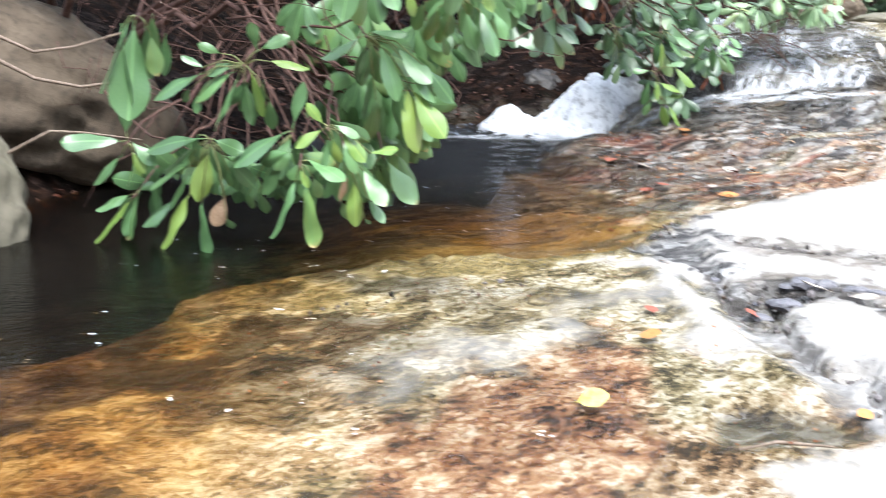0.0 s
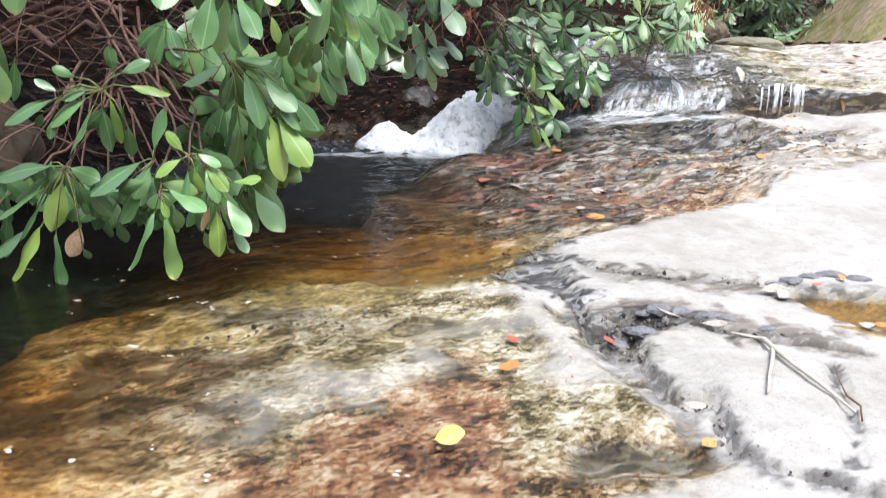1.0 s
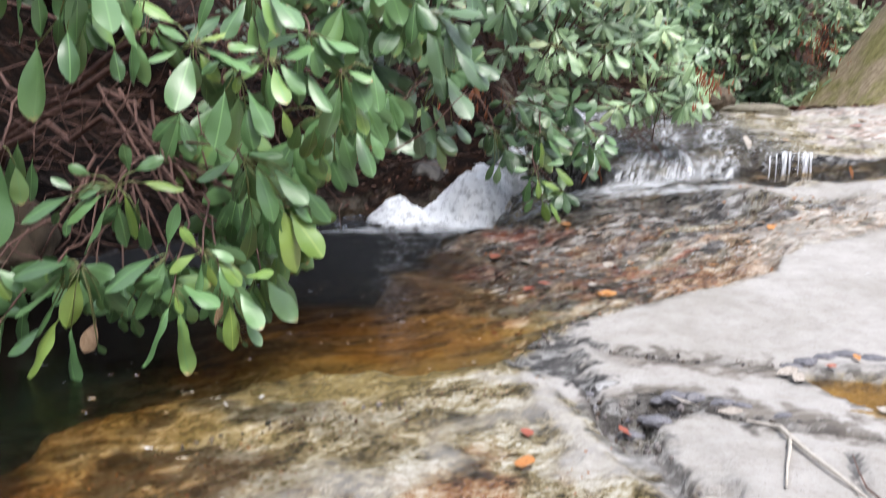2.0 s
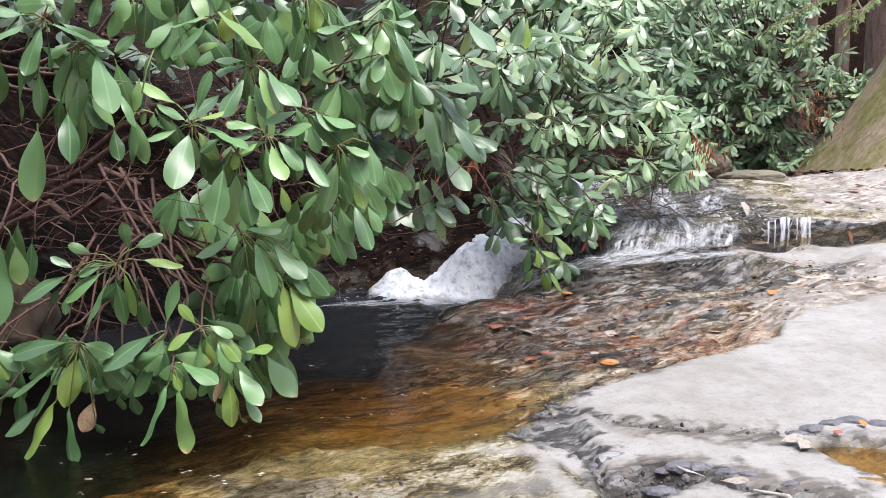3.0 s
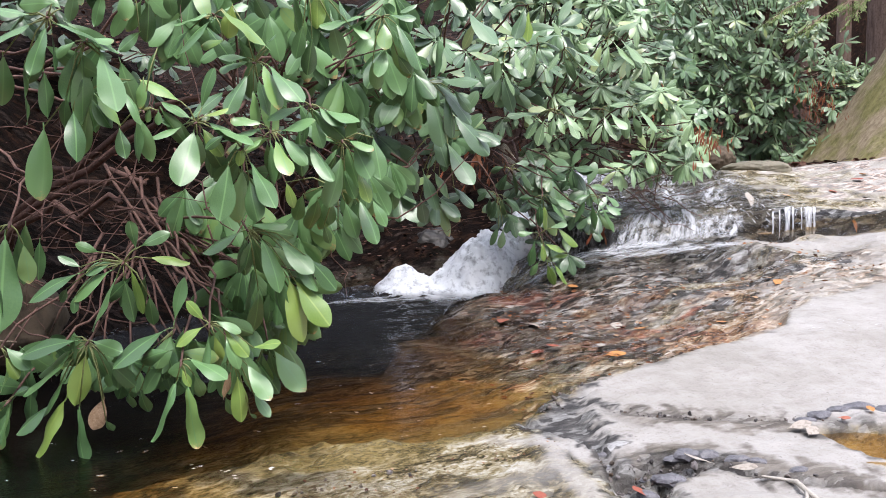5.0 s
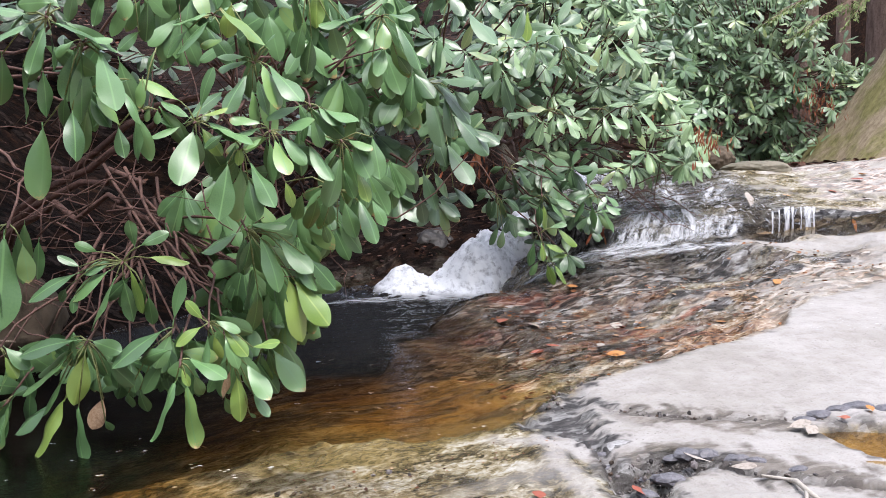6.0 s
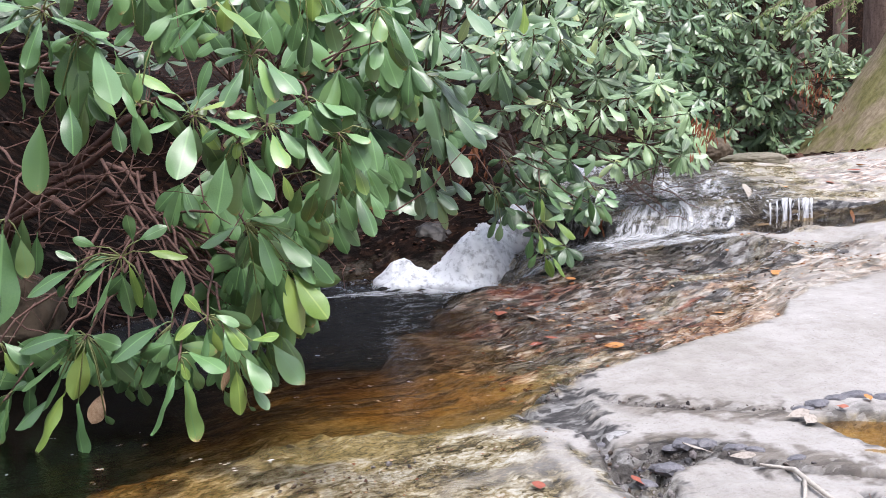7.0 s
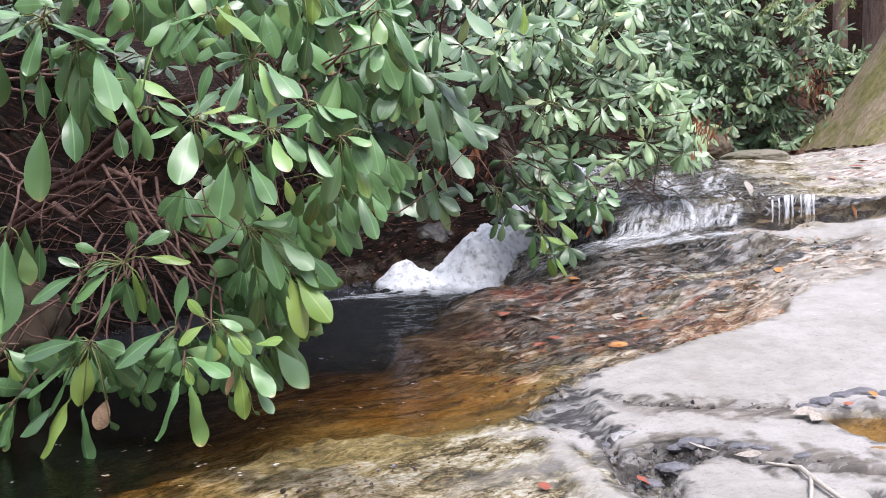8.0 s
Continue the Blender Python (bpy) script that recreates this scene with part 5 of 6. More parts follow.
whorl(near, 0, (-0.68, 2.82, 0.36), [(-16, 5, -198, -6, 43, "g"), (13, 5, 100, -28, 56, "g"), (-7, -25, -32, -186, 56, "y"), (-35, 18, -62, -61, 30, "g"), (-42, -21, -170, -103, 43, "d"), (-62, -58, -179, -147, 33, "g"), (-60, -104, -158, -187, 26, "g"), (-57, -154, -156, -327, 66, "y"), (-106, -180, -211, -253, 43, "g"), (-26, -181, -30, -337, 50, "p"), (42, -165, 8, -258, 56, "x"), (48, -228, 63, -269, 26, "d"), (48, -51, 130, -129, 46, "g"), (55, -91, 46, -141, 40, "d")])
whorl(near, 0, (-0.94, 2.85, 0.34), [(10, 3, 92, -58, 33, "g"), (-15, 0, -182, 9, 43, "g"), (-3, 23, -2, 109, 43, "g"), (-17, -40, -122, -103, 37, "g"), (12, -24, 56, -87, 30, "y"), (25, -40, -17, -141, 33, "d")])
whorl(near, 0, (-0.92, 2.85, 0.18), [(-13, 0, -123, -46, 37, "g"), (-16, -17, -132, -145, 47, "y"), (-3, -24, -32, -124, 47, "g"), (7, -5, -35, -135, 33, "g"), (10, 13, 50, 37, 26, "g")])
whorl(near, 0, (-0.44, 2.85, 0.39), [(-13, 5, -171, -65, 50, "p"), (0, 15, 16, 154, 50, "d"), (-4, -12, -48, -106, 53, "g"), (-21, -86, -101, -177, 47, "g"), (-104, -177, -93, -261, 37, "d"), (-134, -185, -142, -251, 33, "d")])
whorl(near, 0, (-0.32, 2.75, 0.42), [(-15, 8, -60, 68, 29, "y"), (-10, -3, -99, -46, 32, "y"), (-1, -29, -30, -130, 35, "p"), (34, -6, 118, -85, 32, "y"), (19, 10, 92, -13, 26, "g"), (15, -26, 30, -97, 29, "y"), (120, -68, 199, -38, 22, "y"), (44, -29, 94, -111, 35, "g")])
whorl(near, 0, (-0.39, 2.70, 0.32), [(17, 12, 139, -14, 17, "p"), (1, -17, 26, -68, 19, "y"), (-11, -45, -74, -204, 54, "p"), (17, -55, 38, -228, 57, "p"), (36, -33, 63, -107, 31, "d")])
whorl(near, 0, (-0.27, 2.78, 0.33), [(47, -27, 128, -114, 42, "p"), (21, -60, 52, -187, 46, "y"), (-15, -126, 13, -190, 42, "d"), (66, -120, 121, -167, 26, "p"), (-5, -20, -28, -119, 46, "g"), (8, -37, -6, -130, 8, "x"), (56, -178, 75, -193, 26, "d")])
whorl(near, 0, (-0.24, 2.95, 0.68), [(-10, -3, -140, -55, 41, "g"), (7, -15, -45, -124, 38, "g"), (17, -21, 1, -121, 38, "g"), (37, -17, 129, -145, 45, "p"), (10, 10, 109, 45, 24, "g"), (51, -41, 139, -110, 31, "d"), (25, -110, -22, -253, 52, "d"), (91, -107, 67, -270, 52, "g"), (122, -141, 201, -314, 59, "y"), (139, -145, 254, -290, 55, "y"), (33, -176, 35, -331, 45, "d"), (101, -215, 121, -327, 34, "d"), (136, -197, 139, -299, 38, "d"), (179, -79, 277, -183, 41, "d"), (136, -84, 225, -174, 38, "g"), (88, -24, 205, -127, 41, "g")])
whorl(near, 0, (-0.19, 3.05, 0.31), [(39, 12, 157, -147, 54, "d"), (7, -6, 124, -143, 46, "g"), (-18, -15, -15, -131, 36, "d"), (-41, -51, 38, -161, 39, "d")])
fill(near, [(-0.33, 1.56), (0.33, 1.58), (0.29, 1.21), (0.19, 0.81), (0.06, 0.61), (-0.14, 0.63), (-0.1, 0.81), (0.06, 0.87), (-0.06, 1.2), (-0.22, 1.26)], 3.3, 3.8, 34, 0.16, 1, 1.7, (0, -1.4, -0.2), (0, -1, 0))
fill(near, [(-0.42, 0.59), (-0.06, 0.59), (-0.15, 0.36), (-0.34, 0.37)], 3.2, 3.6, 26, 0.16, 0, 1.7, (0, -1.4, -0.2), (0, -1, 0))
fill(near, [(-1.09, 0.29), (-0.78, 0.34), (-0.34, 0.32), (-0.3, 0.24), (-0.72, 0.22), (-1.05, 0.22)], 3.1, 3.4, 12, 0.125, 0, 1.7, (0, -1.4, -0.2), (0, -1, 0))
fill(near, [(-0.79, 1.65), (-0.28, 1.65), (-0.3, 1.36), (-0.51, 1.32), (-0.76, 1.37)], 3.3, 3.7, 8, 0.17, 1, 1.7, (0, -1.4, -0.2), (0, -1, 0))
fill(near, [(-0.51, 0.9), (-0.22, 0.87), (-0.32, 0.63), (-0.5, 0.62), (-0.55, 0.7)], 3.3, 3.6, 6, 0.16, 1, 1.7, (0, -1.4, -0.2), (0, -1, 0))
fill(middle, [(0.0, 0.7), (0.45, 0.72), (0.6, 1.0), (0.65, 1.9), (0.0, 1.9)], 4.2, 4.8, 42, 0.165)
fill(middle, [(0.6, 1.3), (1.0, 1.35), (1.1, 1.8), (0.6, 1.9)], 4.7, 5.2, 14, 0.16)
fill(far, [(0.85, 1.15), (1.3, 0.9), (2.1, 0.88), (2.12, 1.25), (1.75, 1.5), (1.65, 2.1), (0.8, 2.1)], 5.5, 6.2, 130, 0.14)
fill(middle, [(0.75, 0.58), (0.95, 0.52), (1.2, 0.40), (1.4, 0.62), (1.25, 0.95), (0.85, 0.9)], 5.25, 5.7, 20, 0.135)
middle["fill"].build("foliage", LEAF_MID, middle["base"])
far["fill"].build("foliage", LEAF_PALE, far["base"])
tangle(near, (-1.35, 3.15, 0.40), (1.1, 0.6, 0.7), 100, 0.003)
tangle(near, (-0.6, 3.5, 0.6), (0.9, 0.5, 0.7), 30)
tangle(middle, (0.1, 4.7, 1.05), (0.8, 0.5, 0.5), 25)
tangle(far, (1.62, 5.75, 0.70), (0.35, 0.2, 0.12), 16, 0.003)
tangle(far, (1.0, 5.9, 0.7), (1.0, 0.4, 0.4), 22, 0.003)

dead_cluster("dead_leaves", (2.03, 5.42, 1.09), 48, 0.045, "rust-red dead leaves hanging in the pale shrub", 61, 0.035, 0.075)
dead_cluster("dead_leaves", (2.21, 6.35, 1.21), 10, 0.05, "rust-red dead leaves hanging in the pale shrub", 62)
dead_cluster("dead_leaves", (1.91, 6.0, 1.35), 10, 0.05, "rust-red dead leaves hanging in the pale shrub", 63)
dead_cluster("dead_leaves", (4.33, 8.95, 1.66), 130, 0.11, "rust-red dead leaves caught in the dark shrub", 64, 0.04, 0.08)
dead_cluster("dead_leaves", (0.82, 5.9, 0.97), 24, 0.10, "brown dead leaves caught among the branches", 65)
dead_cluster("dead_leaves", (1.5, 5.75, 0.56), 8, 0.03, "brown dead leaves caught on the wet ledge", 66)
rear_shrub = shrub((4.2, 9.9, 1.2), [(4.2, 10.1, 1.8), (3.4, 10.1, 1.9), (4.8, 10.2, 2.0)], "dense dark green rhododendron beside the mossy tree", 12)
rear_shrub["shapes"] = FAR_SHAPES
fill(rear_shrub, [(2.7, 1.7), (3.3, 1.15), (3.8, 0.98), (4.4, 0.98), (4.95, 1.45), (5.05, 2.05), (4.55, 2.3), (4.3, 2.9), (2.6, 2.9)], 9.2, 10.0, 520, 0.14, 0)
rear_shrub["fill"].build("foliage", LEAF_FAR, rear_shrub["base"])
back_shrub = shrub((1.6, 9.6, 1.8), [(1.6, 9.4, 2.4), (0.5, 9.2, 2.4)], "shaded rhododendron on the leafy slope behind the stream", 14)
fill(back_shrub, [(0.3, 1.9), (1.6, 1.55), (3.0, 1.35), (3.0, 3.0), (0.0, 3.2)], 8.2, 9.2, 110, 0.16, 0)
fill(back_shrub, [(-2.2, 1.5), (-0.6, 1.2), (0.4, 1.5), (0.4, 3.0), (-2.2, 3.0)], 6.2, 7.2, 80, 0.17, 1)
# leaves overhead, mostly out of view, added to shade the bank and the pool
fill(back_shrub, [(-3.2, 2.0), (0.5, 2.0), (0.6, 3.4), (-3.2, 3.4)], 4.2, 6.0, 150, 0.18, 1)
fill(back_shrub, [(-0.8, 2.3), (2.4, 2.3), (2.6, 3.3), (-0.8, 3.3)], 6.0, 7.4, 110, 0.18, 1)
# more leaves above the view, added to darken the inner bush
fill(near, [(-2.2, 1.7), (0.15, 1.85), (0.3, 2.6), (-2.2, 2.6)], 3.3, 4.8, 260, 0.18, 1)
near["fill"].build("foliage", LEAF_NEAR, near["base"])
fill(back_shrub, [(3.6, 1.7), (5.0, 1.6), (5.2, 3.4), (3.6, 3.4)], 13.0, 14.0, 70, 0.2, 0)
back_shrub["fill"].build("foliage", LEAF_MID, back_shrub["base"])


# ---- rocks and trees ----
def boulder(name, centre, radii, seed, material_, label, turn=0.0, fine=5, rough=0.05):
    bm = bmesh.new()
    bmesh.ops.create_icosphere(bm, subdivisions=fine, radius=1)
    for v in bm.verts:
        d = v.co.copy()
        v.co = d * (1 + 0.20 * noise.fractal(d * 0.7 + Vector((seed, 0, 0)), 0.7, 2.0, 4) + rough * noise.noise(d * (6 if rough < 0.1 else 2.2) + Vector((0, seed, 0))))
        v.co = Vector((v.co.x * radii[0], v.co.y * radii[1], v.co.z * radii[2]))
    bmesh.ops.rotate(bm, verts=bm.verts, matrix=Matrix.Rotation(radians(turn), 3, "Y"))
    ob = link_mesh(name, bm, material_)
    ob.location = centre
    return tagged(ob, label, "rock")


boulder("boulder", (-1.52, 2.75, 0.10), (0.26, 0.3, 0.30), 2, BOULDER, "pale rounded boulder at the pool's edge")
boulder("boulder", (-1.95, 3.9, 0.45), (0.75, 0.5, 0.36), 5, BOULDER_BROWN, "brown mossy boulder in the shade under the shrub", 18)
boulder("stone", (3.16, 7.5, 0.945), (0.26, 0.18, 0.075), 8, BOULDER, "flat pale stone on the upper rock")
boulder("stone", (2.6, 7.9, 0.97), (0.2, 0.15, 0.09), 9, BOULDER_BROWN, "dark brown stone below the rear shrub")
boulder("stone", (3.0, 8.0, 1.02), (0.16, 0.14, 0.12), 10, BOULDER_BROWN, "dark brown stone below the rear shrub")
boulder("stone", (1.35, 7.35, 0.93), (0.18, 0.14, 0.11), 12, BOULDER, "pale stone beside the upper fall")
boulder("stone", (0.55, 6.75, 0.32), (0.2, 0.16, 0.18), 13, DARK_ROCK, "dark wet stone beside the cascade")
boulder("stone", (0.0, 6.5, 0.06), (0.15, 0.14, 0.10), 15, DARK_ROCK, "dark wet stone at the foot of the bank")


CRACK_STONES = [(0.91, 2.57, 0.045, 0.022), (0.985, 2.60, 0.03, 0.018), (1.03, 2.605, 0.045, 0.026), (1.085, 2.60, 0.04, 0.026), (1.15, 2.555, 0.038, 0.022), (1.20, 2.535, 0.03, 0.018), (0.90, 2.50, 0.04, 0.02), (0.93, 2.46, 0.05, 0.024), (0.87, 2.44, 0.03, 0.018),
                (1.29, 2.47, 0.032, 0.016), (1.55, 2.90, 0.05, 0.022), (1.62, 2.93, 0.045, 0.022), (1.70, 2.95, 0.06, 0.026), (1.78, 2.93, 0.05, 0.024), (1.49, 2.87, 0.035, 0.018), (0.80, 2.62, 0.022, 0.014), (0.81, 2.70, 0.02, 0.014)]
for i, (x, y, r, h) in enumerate(CRACK_STONES):
    stone = boulder("stone", (x, y, float(ground_height(np.array(x), np.array(y))) - 0.1 * h), (r, 0.6 * r, 0.7 * h), 30 + i, WET_STONE, "dark blue-grey wet stone lodged in the crack", fine=2, rough=0.3)
    for f in stone.data.polygons:
        f.use_smooth = False
    stone["group"] = "stones in the cracks"
    stone.rotation_euler = (0, 0, i * 1.7 % 0.9 - 0.45)


def tree(name, base, radius, height, lean, material_, label, flare=0.0, fall=0.45):
    top = tagged(new(name), label, "tree")
    bm = bmesh.new()
    rows, sides = 26, 40
    rings = []
    for i in range(rows + 1):
        t = i / rows
        z = height * t ** 1.6
        r = radius * (1 - 0.35 * t) + flare * math.exp(-z / fall)
        ring = []
        for k in range(sides):
            a = k * math.tau / sides
            lobes = 1 + (0.16 * math.sin(3 * a + 0.7) + 0.10 * math.sin(5 * a + 2)) * math.exp(-z / 0.5)
            lump = 1 + 0.05 * noise.noise(Vector((math.cos(a) * 2, math.sin(a) * 2, z * 2.5)))
            ring.append(bm.verts.new((base[0] + lean[0] * z + r * lobes * lump * math.cos(a), base[1] + lean[1] * z + r * lobes * lump * math.sin(a), base[2] + z)))
        rings.append(ring)
    for r0, r1 in zip(rings, rings[1:]):
        for k in range(sides):
            bm.faces.new((r0[k], r0[(k + 1) % sides], r1[(k + 1) % sides], r1[k]))
    bm.faces.new(rings[-1])
    part("trunk", bm, material_, top)
    return top


tree("mossy_tree", (5.58, 8.9, 0.72), 0.38, 7.0, (0.16, 0.05), MOSSY, "mossy tree with a broad flaring base on the rock", 1.35, 1.25)
tree("tree", (6.12, 11.0, 1.0), 0.30, 9.0, (0.0, 0.0), BARK, "straight brown tree trunk in the woods", 0.08)
tree("tree", (5.1, 11.0, 1.2), 0.15, 9.0, (0.0, 0.0), BARK, "slender brown tree trunk in the woods", 0.05)

def woods():
    """An added ring of woods, mostly unseen, that blocks the low sky all round."""
    sides, rows, vs, fs = 260, 26, [], []
    for i in range(rows + 1):
        for k in range(sides):
            a = k * math.tau / sides
            q = Vector((math.cos(a) * 5, math.sin(a) * 5, i * 0.35))
            r = 17 + 2.2 * noise.fractal(q, 0.7, 2.0, 4) + 0.12 * i
            vs.append((1 + r * math.cos(a), 1 + r * math.sin(a), -1.5 + i * 0.5 + 1.2 * noise.noise(q * 1.3) * i / rows))
    for i in range(rows):
        for k in range(sides):
            b, c = i * sides + k, i * sides + (k + 1) % sides
            fs.append((b, c, c + sides, b + sides))
    me = bpy.data.meshes.new("backdrop")
    me.from_pydata(vs, [], fs)
    me.materials.append(WOODS)
    return tagged(new("backdrop", me), "added ring of dark woods, mostly unseen, that blocks the low sky", "woods", kind="structure")


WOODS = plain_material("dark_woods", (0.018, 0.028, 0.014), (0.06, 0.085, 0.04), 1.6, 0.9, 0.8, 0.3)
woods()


def hemlock(twigs, root, label, seed):
    """Drooping hemlock boughs with flat sprays of short needles."""
    rng, top = random.Random(seed), tagged(new("hemlock"), label, "conifer")
    bm = bmesh.new()
    foot = Vector((root[0], root[1], level_at(root[0], root[1]) - 0.1))
    tube(bm, bend(foot, foot + Vector((0.1, 0, 7)), 0, rng, 8, 0.04), [0.09 - 0.008 * i for i in range(9)], 9)
    part("trunk", bm, BARK, top)
    for a, b in twigs:
        bough, green = bmesh.new(), Foliage()
        start = foot + Vector((0.04, 0, Vector(a).z + 0.35 - foot.z))
        spine = bend(start, a, -0.05, rng, 4, 0.02)[:-1] + bend(a, b, -0.04, rng, 8, 0.012)
        tube(bough, spine, [0.012 - 0.0008 * i for i in range(len(spine))], 5)
        for p in spine[3:]:
            for side in (-1, 1):
                d = ((Vector(b) - Vector(a)).normalized() + Vector((0, side * rng.uniform(0.5, 1.1), -0.25))).normalized()
                reach = rng.uniform(0.15, 0.32)
                q = p + d * reach
                tube(bough, [p, p.lerp(q, 0.5) + Vector((0, 0, 0.01)), q], [0.003, 0.002, 0.001], 4)
                for k in range(26):
                    t = rng.random()
                    way = d + Vector((rng.uniform(-1, 1), rng.uniform(-1, 1), rng.uniform(-.4, .3)))
                    green.add(FAR_SHAPES[k % 8], leaf_pose(p.lerp(q, t), way, rng.uniform(0.025, 0.05), rng, (0, -0.3, 1)))
        wood = part("bough", bough, BARK, top)
        green.build("needles", NEEDLES, wood)
    return top


hemlock([((4.55, 9.0, 2.75), (3.85, 8.85, 2.4)), ((4.75, 9.0, 2.6), (4.15, 8.8, 2.3)), ((4.6, 9.1, 2.95), (3.7, 8.9, 2.65)), ((5.0, 9.2, 2.75), (4.6, 8.8, 2.45))],
        (5.15, 10.2), "young hemlock with light yellow-green drooping sprays", 81)

# ---- fallen leaves and twigs ----
def fallen_leaf(name, x, y, size, material_, label, turn=0.0, z=None, tilt=8, shape=0, aspect=1.0):
    v, f, uv = ROUND if shape < 0 else SHAPES[shape]
    me = leaf_mesh(name, (v * np.array([size, size * aspect, size * 0.6]), f, uv), material_)
    ob = new(name, me)
    n = Vector((slab_plane(0, 0) - slab_plane(1, 0), slab_plane(0, 0) - slab_plane(0, 1), 1))
    ob.matrix_world = Matrix.Translation((x, y, (level_at(x, y) if z is None else z) + 0.012)) @ n.to_track_quat("Z", "Y").to_matrix().to_4x4() @ pose(0, 0, 0, tilt, -tilt, turn)
    return tagged(ob, label, "leaf")


fallen_leaf("yellow_leaf", 0.328, 1.825, 0.068, YELLOW_LEAF, "bright yellow fallen leaf on wet rock", 12, -0.025, 6, -1, 1.1)
fallen_leaf("orange_leaf", 0.51, 2.21, 0.06, ORANGE_LEAF, "orange fallen leaf on wet rock", -15, None, 6, -1, 1.0)
fallen_leaf("orange_leaf", 2.17, 4.74, 0.09, ORANGE_LEAF, "orange fallen leaf on the stream rock", 60, None, 10, 4, 2.0)
fallen_leaf("orange_leaf", 1.12, 4.04, 0.11, ORANGE_LEAF, "orange fallen leaf in the shallow stream", 25, None, 8, 5, 1.4)
fallen_leaf("pale_leaf", 0.73, 4.22, 0.09, PALE_LEAF, "pale fallen leaf at the pool's upper edge", 15, None, 8, 6, 2.0)
fallen_leaf("red_leaf", 0.57, 2.34, 0.05, RED_LEAF, "small red fallen leaf on pale rock", 100, None, 8, 6, 2.0)
fallen_leaf("red_leaf", 0.86, 2.42, 0.05, RED_LEAF, "small red fallen leaf in the crack", 130, None, 15, 2, 2.0)
fallen_leaf("pale_leaf", 1.385, 2.765, 0.075, PALE_LEAF, "bleached fallen leaf beside the puddle", 10, None, 22, 1, 1.3)
fallen_leaf("pale_leaf", 1.42, 2.70, 0.06, PALE_LEAF, "bleached fallen leaf beside the puddle", 60, None, 14, 3, 1.6)
fallen_leaf("pale_leaf", 1.07, 2.50, 0.085, PALE_LEAF, "bleached crumpled leaf lying in the crack", 170, None, 20, 7, 1.4)
fallen_leaf("pale_leaf", 1.10, 2.475, 0.075, PALE_LEAF, "bleached crumpled leaf lying in the crack", -20, None, 18, 8, 1.3)
fallen_leaf("pale_leaf", 0.92, 2.05, 0.055, PALE_LEAF, "pale fallen leaf beside the crack", -20, None, 10, 2, 1.5)
fallen_leaf("orange_leaf", 0.90, 1.86, 0.04, ORANGE_LEAF, "small orange leaf at the puddle", 40, None, 10, 3, 2.0)
fallen_leaf("pale_leaf", 2.55, 6.05, 0.17, PALE_LEAF, "long pale leaf leaning on the ledge", 85, None, 35, 1, 1.2)
fallen_leaf("pale_leaf", 2.50, 5.85, 0.12, PALE_LEAF, "pale leaf lying below the ledge", 10, None, 10, 4, 1.2)
fallen_leaf("orange_leaf", 3.15, 5.84, 0.10, ORANGE_LEAF, "orange leaf caught on the ledge", 90, None, 50, 4, 1.4)


for x, y, s, mat, what in ((0.83, 4.22, 0.07, RED_LEAF, "red"), (0.98, 4.21, 0.08, RED_LEAF, "red"), (1.36, 4.58, 0.09, RED_LEAF, "red"), (1.46, 4.55, 0.10, ORANGE_LEAF, "orange"), (1.30, 4.53, 0.11, PALE_LEAF, "pale"),
                              (1.54, 4.22, 0.09, PALE_LEAF, "pale"), (1.18, 5.2, 0.07, ORANGE_LEAF, "orange"), (0.95, 4.65, 0.08, PALE_LEAF, "pale"), (0.75, 4.82, 0.09, RED_LEAF, "red"), (1.80, 4.39, 0.06, ORANGE_LEAF, "orange"), (1.14, 4.25, 0.06, PALE_LEAF, "pale")):
    fallen_leaf(what + "_leaf", x, y, s, mat, "sodden " + what + " leaf lying in the shallow stream", x * 900 % 360, max(level_at(x, y), float(water_height(np.array(x), np.array(y)))) - 0.008, 8, int(x * 100) % 9, 1.5)
for x, y, s, mat, what in ((2.94, 6.34, 0.08, ORANGE_LEAF, "orange"), (3.32, 6.47, 0.09, RED_LEAF, "red"), (3.45, 6.25, 0.08, PALE_LEAF, "pale"), (3.35, 6.78, 0.09, RED_LEAF, "red"), (3.81, 6.93, 0.1, ORANGE_LEAF, "orange"), (3.59, 6.85, 0.1, RED_LEAF, "red"), (1.56, 2.50, 0.05, PALE_LEAF, "pale"), (1.60, 2.49, 0.04, ORANGE_LEAF, "orange"), (1.70, 2.86, 0.05, ORANGE_LEAF, "orange"), (1.58, 2.85, 0.04, RED_LEAF, "red")):
    fallen_leaf(what + "_leaf", x, y, s, mat, "small " + what + " fallen leaf on bare rock", x * 900 % 360, None, 10, int(x * 100) % 9, 1.5)


def stick(name, points, radii, material_, label):
    bm = bmesh.new()
    for pts, rr in zip(points, radii):
        tube(bm, pts, rr, 7)
    return tagged(link_mesh(name, bm, material_), label, "twig")


def on_rock(pairs, lift=0.012):
    return [(x, y, level_at(x, y) + lift) for x, y in pairs]


stick("forked_twig", [on_rock([(1.16, 2.40), (1.22, 2.41), (1.235, 2.36), (1.225, 2.27), (1.235, 2.18), (1.255, 2.08), (1.285, 1.96)], 0.014), on_rock([(1.225, 2.28), (1.19, 2.20), (1.15, 2.12), (1.11, 2.03)], 0.012)],
      [[0.003, 0.006, 0.007, 0.007, 0.006, 0.005, 0.003], [0.006, 0.005, 0.004, 0.003]], TWIG_PALE, "forked bleached twig lying on the rock slab")
